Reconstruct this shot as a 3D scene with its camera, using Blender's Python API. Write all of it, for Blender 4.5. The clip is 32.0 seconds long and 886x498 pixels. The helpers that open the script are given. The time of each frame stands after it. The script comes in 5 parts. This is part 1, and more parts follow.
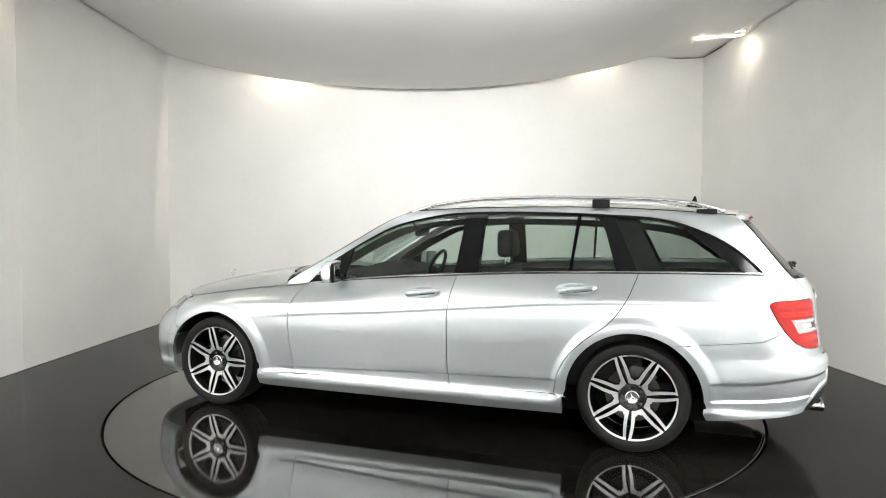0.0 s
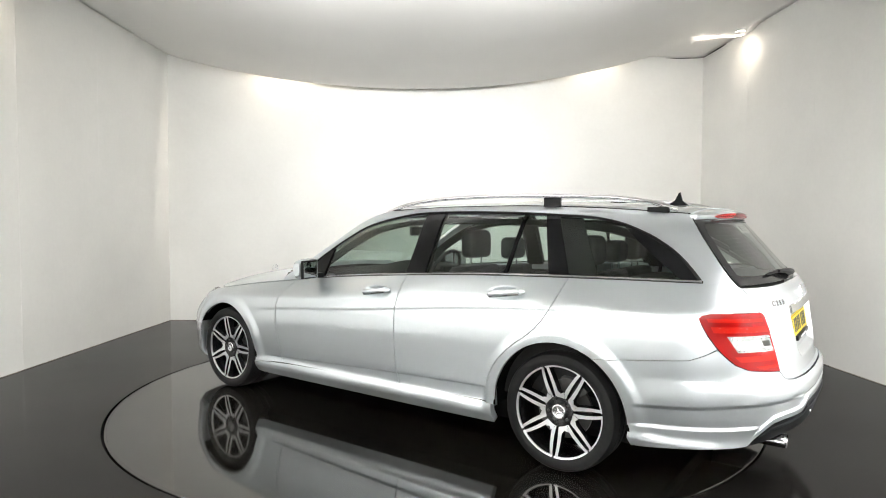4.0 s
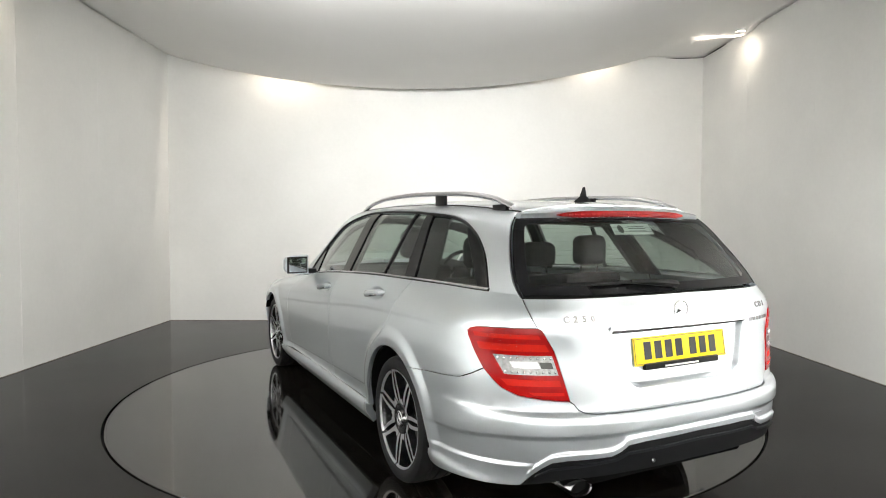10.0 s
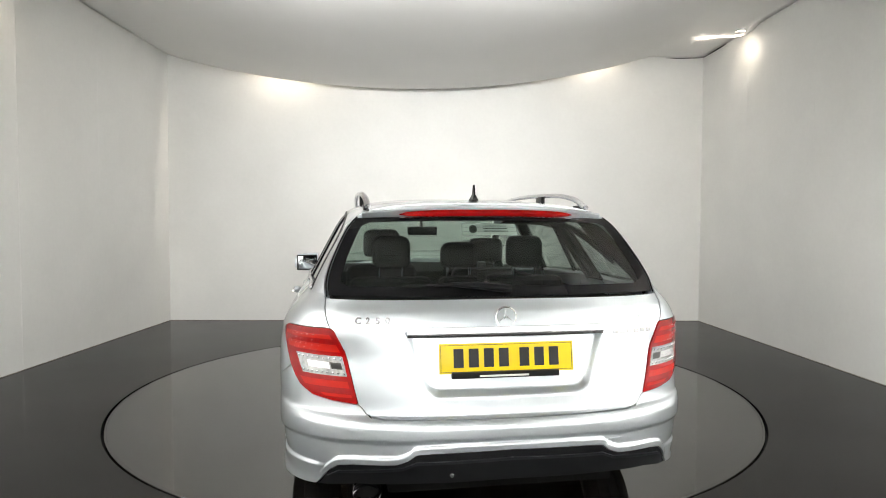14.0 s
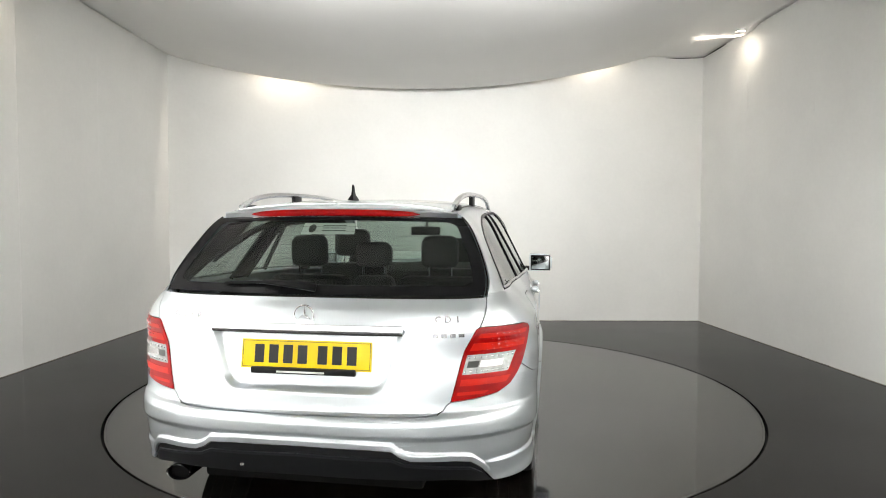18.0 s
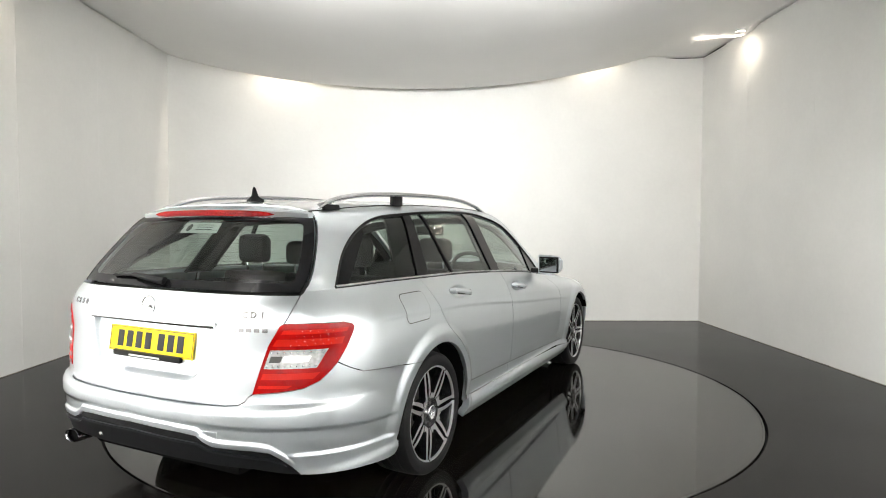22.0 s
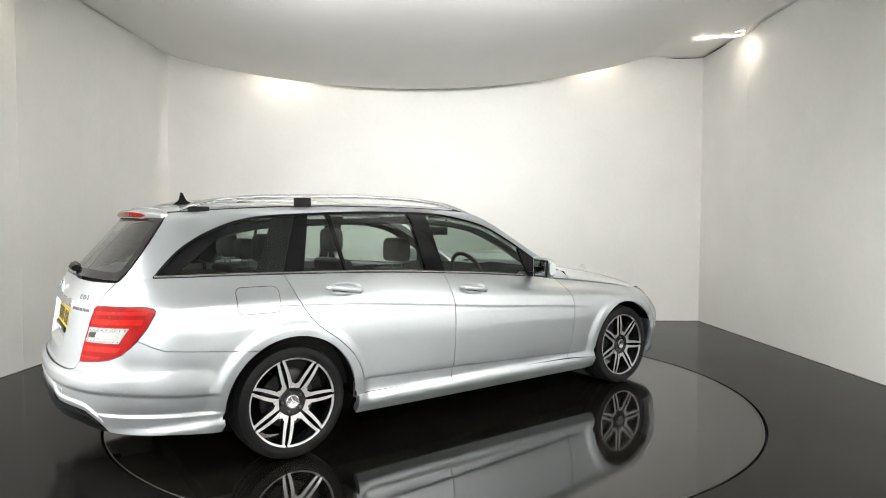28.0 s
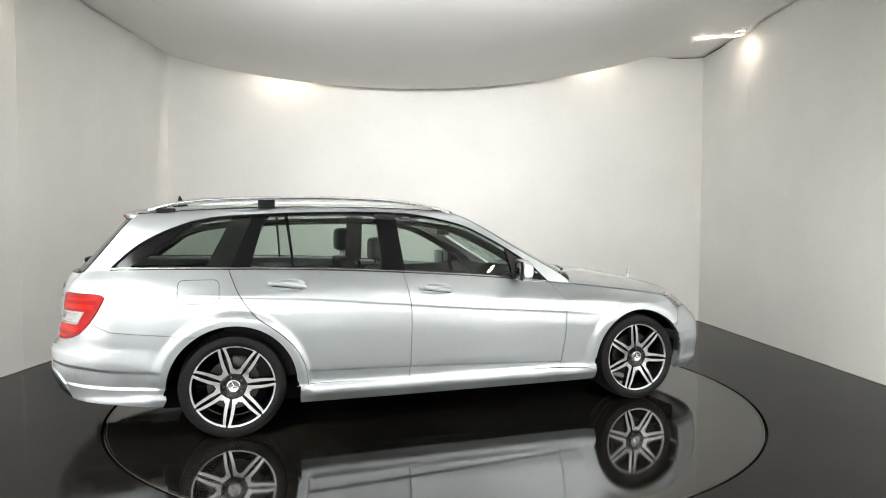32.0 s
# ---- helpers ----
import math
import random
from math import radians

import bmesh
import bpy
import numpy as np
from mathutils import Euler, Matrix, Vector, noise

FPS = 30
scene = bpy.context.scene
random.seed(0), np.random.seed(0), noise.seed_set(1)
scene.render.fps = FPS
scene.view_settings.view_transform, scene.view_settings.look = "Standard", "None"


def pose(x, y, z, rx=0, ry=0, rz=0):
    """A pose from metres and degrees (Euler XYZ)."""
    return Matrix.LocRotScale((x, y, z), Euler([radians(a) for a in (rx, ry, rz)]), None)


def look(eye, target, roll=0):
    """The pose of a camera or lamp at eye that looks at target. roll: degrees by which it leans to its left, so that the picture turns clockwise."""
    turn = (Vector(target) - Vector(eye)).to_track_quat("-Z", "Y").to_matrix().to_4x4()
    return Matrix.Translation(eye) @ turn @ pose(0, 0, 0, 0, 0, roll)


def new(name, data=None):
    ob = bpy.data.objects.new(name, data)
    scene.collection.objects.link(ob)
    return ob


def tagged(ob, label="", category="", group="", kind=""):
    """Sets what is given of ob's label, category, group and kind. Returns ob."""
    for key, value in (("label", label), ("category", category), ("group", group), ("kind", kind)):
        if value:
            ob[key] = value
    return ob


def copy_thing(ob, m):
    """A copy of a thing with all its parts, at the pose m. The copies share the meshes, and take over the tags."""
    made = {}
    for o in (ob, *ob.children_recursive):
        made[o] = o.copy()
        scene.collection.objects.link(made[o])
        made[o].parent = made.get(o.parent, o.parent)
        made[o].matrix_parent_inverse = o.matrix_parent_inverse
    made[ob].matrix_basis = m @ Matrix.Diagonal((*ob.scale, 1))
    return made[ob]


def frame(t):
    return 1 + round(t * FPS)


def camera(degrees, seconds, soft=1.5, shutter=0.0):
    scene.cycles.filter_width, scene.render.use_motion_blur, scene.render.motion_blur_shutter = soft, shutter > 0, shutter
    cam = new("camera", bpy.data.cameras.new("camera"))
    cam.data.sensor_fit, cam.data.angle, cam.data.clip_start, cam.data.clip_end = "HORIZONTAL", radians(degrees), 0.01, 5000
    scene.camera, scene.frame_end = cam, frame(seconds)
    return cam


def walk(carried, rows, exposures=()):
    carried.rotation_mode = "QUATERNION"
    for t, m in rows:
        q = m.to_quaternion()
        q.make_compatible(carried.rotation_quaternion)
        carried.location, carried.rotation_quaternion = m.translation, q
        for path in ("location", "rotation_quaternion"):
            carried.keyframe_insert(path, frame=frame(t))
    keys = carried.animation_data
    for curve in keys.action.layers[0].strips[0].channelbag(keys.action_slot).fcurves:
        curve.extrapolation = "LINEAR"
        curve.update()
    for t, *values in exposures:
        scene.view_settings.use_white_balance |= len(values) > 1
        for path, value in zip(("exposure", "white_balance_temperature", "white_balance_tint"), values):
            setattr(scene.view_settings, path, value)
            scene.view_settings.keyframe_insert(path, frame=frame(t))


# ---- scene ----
TAU = 2 * math.pi

# -- camera: fixed on a stand, looking level across the turntable
CAM_EYE = (0.0, -4.766, 1.266)
CAM_DIR = (math.sin(radians(0.575)) * math.cos(radians(2.372)), math.cos(radians(0.575)) * math.cos(radians(2.372)), -math.sin(radians(2.372)))
CAM_POSE = look(CAM_EYE, [e + d for e, d in zip(CAM_EYE, CAM_DIR)], 0.167)
cam = camera(70.79, 32.0, soft=1.0)
# the camera's own exposure drifts a little as the car turns
EXPOSURE = [(0.0, 1.04), (2.0, 1.16), (6.0, 1.23), (7.0, 1.22), (9.0, 1.09), (10.0, 1.01), (13.0, 0.9), (17.0, 0.92), (20.0, 1.05), (22.0, 1.11), (24.0, 1.12), (25.0, 1.1), (28.0, 0.99), (30.0, 0.97), (32.0, 0.94)]
walk(cam, [(0.0, CAM_POSE), (32.0, CAM_POSE)], EXPOSURE)

# turn of the table in degrees, second by second
TURN = [(0, 70.81), (1, 66.56), (2, 62.25), (3, 57.88), (4.2, 52.6), (5.5, 46.79), (6.5, 42.3), (8, 35.62), (9, 31.18), (10, 26.71),
        (11, 22.21), (12, 17.71), (13, 13.21), (14, 8.67), (15.2, 3.28), (16.5, -2.62), (18, -9.42), (19, -13.9), (20, -18.44), (21, -22.93),
        (22, -27.47), (23, -32.0), (24, -36.58), (25, -41.1), (26.2, -46.5), (27.5, -52.25), (29, -59.09), (30, -63.64), (31, -68.24), (32, -72.8)]
CAR_OFF = (-0.102, -1.472)

# -- world, lights, exposure
world = bpy.data.worlds.new("world")
scene.world = world
world.use_nodes = True
world.node_tree.nodes["Background"].inputs[0].default_value = (0.9, 0.95, 1.0, 1)
world.node_tree.nodes["Background"].inputs[1].default_value = 0.05


def lamp(name, kind, energy, m, color=(1, 1, 1), size=0.1, size_y=0, spot=90, blend=0.6):
    data = bpy.data.lights.new(name, kind)
    data.energy, data.color = energy, color
    if kind == "AREA":
        data.shape = "RECTANGLE"
        data.size, data.size_y = size, size_y or size
    elif kind == "SPOT":
        data.spot_size, data.spot_blend, data.shadow_soft_size = radians(spot), blend, size
    ob = new(name, data)
    ob.matrix_world = m
    return ob


WARM = (1.0, 0.88, 0.72)
# downlights that wash the walls, seen at the back, at the side, and implied round the room
DOWNLIGHTS = [(-1.94, 3.205, 36), (2.0, 3.205, 12), (3.31, 2.1, 3.6), (-3.38, 0.1, 11), (3.42, -2.0, 4), (-3.46, -3.8, 14), (3.52, -5.8, 14), (-1.6, -7.9, 14), (1.6, -7.9, 14)]
for lx, ly, watts in DOWNLIGHTS:
    lamp("downlight_lamp", "SPOT", watts, look((lx, ly, 3.35 if abs(lx) > 3 else 3.53 if ly > 3 else 3.28), (lx, ly + 0.001, 0)), WARM, 0.03, spot=165 if ly > 3 else 130, blend=1.0)
# fill panels added out of view, turned to the back wall, the side walls and the end wall, which light the car: place,
# width, depth, aim, watts, spread
FILL_PANELS = [((0.0, -0.75, 2.86), 3.4, 0.26, (0.0, 3.2, 1.75), 33, 120),
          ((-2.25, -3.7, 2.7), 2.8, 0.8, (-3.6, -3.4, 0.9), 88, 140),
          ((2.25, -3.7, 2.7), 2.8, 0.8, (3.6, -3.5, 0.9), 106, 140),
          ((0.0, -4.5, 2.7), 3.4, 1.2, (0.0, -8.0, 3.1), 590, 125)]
for place, wide, deep, aim, watts, spread in FILL_PANELS:
    lamp("fill_panel_lamp", "AREA", watts, look(place, aim), (0.985, 0.985, 0.975), wide, deep).data.spread = radians(spread)
# added up-facing lamp that makes the side downlight's glow on the sheet above it
lamp("downlight_spill", "AREA", 0.7, pose(3.2, 2.35, 3.345, 180, 0, -38), WARM, 0.46, 0.04)


# -- materials
def material(name, color, rough=0.5, metal=0.0, coat=0.0, coat_rough=0.03, spec=0.5, grain=0.0, grain_scale=60.0, stain=0.0, stain_scale=1.5,
             bump=0.0, bump_scale=200.0, glow=0.0, rough_var=0.0, trans=0.0, ior=1.45):
    m = bpy.data.materials.new(name)
    m.use_nodes = True
    nt = m.node_tree
    b = nt.nodes["Principled BSDF"]
    b.inputs["Base Color"].default_value = (*color, 1)
    b.inputs["Roughness"].default_value = rough
    b.inputs["Metallic"].default_value = metal
    b.inputs["Coat Weight"].default_value = coat
    b.inputs["Coat Roughness"].default_value = coat_rough
    b.inputs["Specular IOR Level"].default_value = spec
    b.inputs["Transmission Weight"].default_value = trans
    b.inputs["IOR"].default_value = ior
    if glow:
        b.inputs["Emission Color"].default_value = (*color, 1)
        b.inputs["Emission Strength"].default_value = glow
    co = nt.nodes.new("ShaderNodeTexCoord")

    def noise_node(scale, detail=4.0):
        n = nt.nodes.new("ShaderNodeTexNoise")
        n.inputs["Scale"].default_value, n.inputs["Detail"].default_value = scale, detail
        nt.links.new(co.outputs["Object"], n.inputs["Vector"])
        return n

    value = None
    for amount, scale in ((grain, grain_scale), (stain, stain_scale)):
        if amount:
            r = nt.nodes.new("ShaderNodeMapRange")
            r.inputs["From Min"].default_value, r.inputs["From Max"].default_value = 0.25, 0.75
            r.inputs["To Min"].default_value, r.inputs["To Max"].default_value = 1 - amount, 1 + amount
            nt.links.new(noise_node(scale).outputs["Fac"], r.inputs["Value"])
            if value is None:
                value = r.outputs[0]
            else:
                mul = nt.nodes.new("ShaderNodeMath")
                mul.operation = "MULTIPLY"
                nt.links.new(value, mul.inputs[0])
                nt.links.new(r.outputs[0], mul.inputs[1])
                value = mul.outputs[0]
    if value is not None:
        sc = nt.nodes.new("ShaderNodeVectorMath")
        sc.operation = "SCALE"
        sc.inputs[0].default_value = color
        nt.links.new(value, sc.inputs["Scale"])
        nt.links.new(sc.outputs[0], b.inputs["Base Color"])
    if rough_var:
        r = nt.nodes.new("ShaderNodeMapRange")
        r.inputs["From Min"].default_value, r.inputs["From Max"].default_value = 0.3, 0.7
        r.inputs["To Min"].default_value, r.inputs["To Max"].default_value = rough - rough_var, rough + rough_var
        nt.links.new(noise_node(2.2, 6).outputs["Fac"], r.inputs["Value"])
        nt.links.new(r.outputs[0], b.inputs["Roughness"])
    if bump:
        bn = nt.nodes.new("ShaderNodeBump")
        bn.inputs["Strength"].default_value, bn.inputs["Distance"].default_value = bump, 0.002
        nt.links.new(noise_node(bump_scale).outputs["Fac"], bn.inputs["Height"])
        nt.links.new(bn.outputs[0], b.inputs["Normal"])
    return m


def glass_material(name, tint, rough=0.0):
    """Thin tinted glass: lets light through by its tint and mirrors by Fresnel."""
    m = bpy.data.materials.new(name)
    m.use_nodes = True
    nt = m.node_tree
    nt.nodes.clear()
    out = nt.nodes.new("ShaderNodeOutputMaterial")
    mix = nt.nodes.new("ShaderNodeMixShader")
    tr = nt.nodes.new("ShaderNodeBsdfTransparent")
    gl = nt.nodes.new("ShaderNodeBsdfGlossy")
    # mirrors by the angle of view: F = 0.04 + 0.96 f^5, and for the two faces of a pane 2F / (1 + F)
    lw = nt.nodes.new("ShaderNodeLayerWeight")
    lw.inputs["Blend"].default_value = 0.5
    po, fn = nt.nodes.new("ShaderNodeMath"), nt.nodes.new("ShaderNodeMath")
    po.operation, fn.operation = "POWER", "MULTIPLY_ADD"
    po.inputs[1].default_value = 5.0
    fn.inputs[1].default_value, fn.inputs[2].default_value = 0.96, 0.04
    nt.links.new(lw.outputs["Facing"], po.inputs[0])
    nt.links.new(po.outputs[0], fn.inputs[0])
    twice, plus, fr = (nt.nodes.new("ShaderNodeMath") for _ in range(3))
    twice.operation, plus.operation, fr.operation = "MULTIPLY", "ADD", "DIVIDE"
    twice.inputs[1].default_value = 2.0
    plus.inputs[1].default_value = 1.0
    nt.links.new(fn.outputs[0], twice.inputs[0])
    nt.links.new(fn.outputs[0], plus.inputs[0])
    nt.links.new(twice.outputs[0], fr.inputs[0])
    nt.links.new(plus.outputs[0], fr.inputs[1])
    tr.inputs[0].default_value = (*tint, 1)
    gl.inputs["Roughness"].default_value = rough
    nt.links.new(fr.outputs[0], mix.inputs[0])
    nt.links.new(tr.outputs[0], mix.inputs[1])
    nt.links.new(gl.outputs[0], mix.inputs[2])
    nt.links.new(mix.outputs[0], out.inputs[0])
    return m


M_WALL = material("white_wall_paint", (0.74, 0.735, 0.71), 0.6, stain=0.045, stain_scale=1.3, grain=0.015, grain_scale=25, bump=0.05, bump_scale=90)
# grey keeps the unseen end wall's reflection in the car dim
M_ENDWALL = material("unseen_wall_grey", (0.30, 0.30, 0.295), 0.6, stain=0.06, stain_scale=1.3, grain=0.02, grain_scale=25)
M_CEIL = material("white_ceiling_sheet", (0.78, 0.77, 0.75), 0.7, stain=0.03, stain_scale=0.7)
M_FLOOR = material("dark_gloss_floor", (0.010, 0.0092, 0.0086), 0.13, stain=0.25, stain_scale=0.8, grain=0.08, grain_scale=40, rough_var=0.03, spec=0.07)
M_DECK = material("polished_dark_deck", (0.010, 0.009, 0.0075), 0.06, stain=0.25, stain_scale=0.8, grain=0.08, grain_scale=40, rough_var=0.015, spec=0.85)
M_GAP = material("black_gap", (0.006, 0.006, 0.006), 0.8)
M_SKIRT = material("scuffed_grey_edge", (0.27, 0.24, 0.21), 0.7, stain=0.5, stain_scale=5, grain=0.3, grain_scale=30)
M_LENS = material("lamp_glow", (1.0, 0.9, 0.76), 0.4, glow=25)
M_PANEL = material("fill_panel_glow", (1.0, 0.98, 0.95), 0.4, glow=1.0)
M_WHITE = material("white_plastic", (0.75, 0.75, 0.74), 0.4)
M_PAINT = material("silver_metallic_paint", (0.655, 0.70, 0.735), 0.32, 0.80, coat=0.9, coat_rough=0.02, stain=0.012, stain_scale=3.0)
M_BLACK = material("satin_black_plastic", (0.009, 0.0092, 0.010), 0.4, spec=0.22)
M_LEDGE = material("dark_grey_plastic", (0.012, 0.013, 0.015), 0.3, spec=0.4)
M_GLOSSBLACK = material("gloss_black_trim", (0.009, 0.009, 0.010), 0.14, spec=0.3)
M_RUBBER = material("black_rubber", (0.012, 0.012, 0.0125), 0.55, spec=0.25, grain=0.12, grain_scale=50, bump=0.15, bump_scale=300)
M_CHROME = material("polished_chrome", (0.86, 0.86, 0.87), 0.07, 1.0)
# darker copy of the chrome, its dark reflections put into the base colour
M_SCRIPT = material("chrome_with_dark_reflections", (0.34, 0.34, 0.35), 0.15, 1.0)
M_ALU = material("satin_aluminium", (0.72, 0.72, 0.73), 0.25, 1.0, grain=0.03, grain_scale=300)
M_SPOKE = material("machined_alloy", (0.74, 0.74, 0.75), 0.30, 0.9, grain=0.03, grain_scale=400)
M_RIMBLACK = material("black_rim_paint", (0.012, 0.012, 0.013), 0.22, coat=0.6)
M_DISC = material("brake_steel", (0.07, 0.068, 0.065), 0.45, 0.9, grain=0.1, grain_scale=30)
M_SEAT = material("black_leather", (0.022, 0.022, 0.023), 0.5, grain=0.08, grain_scale=30)
M_TRIM = material("dark_grey_interior_trim", (0.022, 0.022, 0.0215), 0.75, spec=0.2, grain=0.06, grain_scale=40)
M_LINER = material("grey_headliner", (0.10, 0.098, 0.092), 0.9, grain=0.05, grain_scale=200)
M_GLASS = glass_material("green_tinted_glass", (0.70, 0.78, 0.73))
M_GLASSDARK = glass_material("dark_tinted_glass", (0.56, 0.63, 0.59))
M_SCREEN = glass_material("green_laminated_glass", (0.50, 0.58, 0.53))
M_CLEAR = glass_material("clear_lens", (0.93, 0.95, 0.95), 0.02)
# low base colour stands in for a darker room in the mirror
M_MIRROR = material("mirror_glass", (0.38, 0.40, 0.41), 0.01, 1.0)
M_RED = material("red_lamp_lens", (0.33, 0.0022, 0.002), 0.12, spec=0.25, coat=0.2, coat_rough=0.02, grain=0.16, grain_scale=18)
M_REDBRIGHT = material("bright_red_reflector", (0.56, 0.012, 0.005), 0.25, spec=0.2, coat=0.15, coat_rough=0.02)
M_WHITELENS = material("clear_reversing_lens", (0.42, 0.415, 0.41), 0.2, 0.3, coat=0.8, grain=0.3, grain_scale=70)
M_PLATE = material("yellow_plate", (0.86, 0.62, 0.004), 0.35, spec=0.3, coat=0.25, coat_rough=0.02)
M_INK = material("black_lettering", (0.012, 0.012, 0.012), 0.4)
M_STICKER = material("white_sticker", (0.8, 0.82, 0.8), 0.5)
M_UNDER = material("black_underbody", (0.006, 0.006, 0.006), 0.8, spec=0.05)


# -- mesh helpers
def part(name, bm, mat, parent=None, label="", smooth=True, off=None):
    """Links a bmesh as one mesh object, under a thing or part when one is given."""
    me = bpy.data.meshes.new(name)
    bmesh.ops.recalc_face_normals(bm, faces=bm.faces)
    bm.to_mesh(me)
    bm.free()
    for mm in (mat if isinstance(mat, (list, tuple)) else [mat]):
        me.materials.append(mm)
    if smooth:
        me.shade_smooth()
        me.set_sharp_from_angle(angle=radians(35))
    ob = new(name, me)
    if parent is not None:
        ob.parent = parent
        if off:
            ob.location = off
    if label:
        tagged(ob, label)
    return ob


def box(bm, lo, hi, bevel=0.0, seg=2):
    r = bmesh.ops.create_cube(bm, size=1)
    c = [(a + b) / 2 for a, b in zip(lo, hi)]
    for v in r["verts"]:
        v.co = Vector([v.co[i] * (hi[i] - lo[i]) + c[i] for i in range(3)])
    if bevel:
        edges = {e for v in r["verts"] for e in v.link_edges}
        bmesh.ops.bevel(bm, geom=list(edges), offset=bevel, segments=seg, affect="EDGES", profile=0.6)
    return r["verts"]


def prism(bm, pts, z0, z1):
    """An upright prism over a plan polygon."""
    lo = [bm.verts.new((x, y, z0)) for x, y in pts]
    hi = [bm.verts.new((x, y, z1)) for x, y in pts]
    n = len(pts)
    bm.faces.new(lo[::-1]), bm.faces.new(hi)
    for i in range(n):
        bm.faces.new((lo[i], lo[(i + 1) % n], hi[(i + 1) % n], hi[i]))


def lathe(bm, profile, seg=64, axis="x", centre=(0, 0, 0), a0=0.0, a1=TAU):
    """Turns a profile of (along the axis, radius) round an axis."""
    full = abs(a1 - a0 - TAU) < 1e-6
    n = seg if full else seg + 1
    rings = []
    for h, r in profile:
        ring = []
        for i in range(n):
            a = a0 + (a1 - a0) * i / seg
            u, v = r * math.cos(a), r * math.sin(a)
            p = {"x": (h, u, v), "y": (u, h, v), "z": (u, v, h)}[axis]
            ring.append(bm.verts.new([p[k] + centre[k] for k in range(3)]))
        rings.append(ring)
    for a, b in zip(rings, rings[1:]):
        for i in range(seg):
            j = (i + 1) % n
            bm.faces.new((a[i], a[j], b[j], b[i]))
    return rings


def tube(bm, pts, radius, seg=10, flat=1.0):
    """A round bar along a polyline; flat squashes its height."""
    rings = []
    for i, p in enumerate(pts):
        p = Vector(p)
        d = (Vector(pts[min(i + 1, len(pts) - 1)]) - Vector(pts[max(i - 1, 0)])).normalized()
        side = d.cross(Vector((0, 0, 1)))
        side = side.normalized() if side.length > 1e-4 else Vector((1, 0, 0))
        up = side.cross(d)
        r = radius[i] if isinstance(radius, (list, tuple)) else radius
        rings.append([bm.verts.new(p + side * (r * math.cos(TAU * k / seg)) + up * (r * flat * math.sin(TAU * k / seg))) for k in range(seg)])
    for a, b in zip(rings, rings[1:]):
        for k in range(seg):
            bm.faces.new((a[k], a[(k + 1) % seg], b[(k + 1) % seg], b[k]))
    bm.faces.new(rings[0][::-1]), bm.faces.new(rings[-1])


# -- the room
Y_BACK, Y_FRONT, WALL_H = 3.29, -8.4, 3.75


def left_x(y):
    return -3.44 - 0.0316 * (3.3 - y)


def right_x(y):
    return 3.415 + 0.0339 * (3.29 - y)


def ceiling_z(x, y):
    """The slung ceiling sheet: fixed near the side walls, hanging lower in the middle."""
    s = (x + 0.28) / (3.15 if x < -0.28 else 3.02)
    belly = max(0.0, 1 - abs(s) ** 2.1)
    pull = 1.0 if y > 0 else max(0.35, 1 + y * 0.12)
    base = 3.40 + 0.012 * (3.3 - max(y, -3))
    ripple = 0.014 * math.sin(5.2 * x + 1.0) * math.exp(-((x - 2.9) / 0.5) ** 2)
    notch = 0.06 * math.exp(-((x - 3.35) / 0.22) ** 2 - ((y - 2.22) / 0.16) ** 2)
    return base - 0.46 * belly * pull + ripple - notch


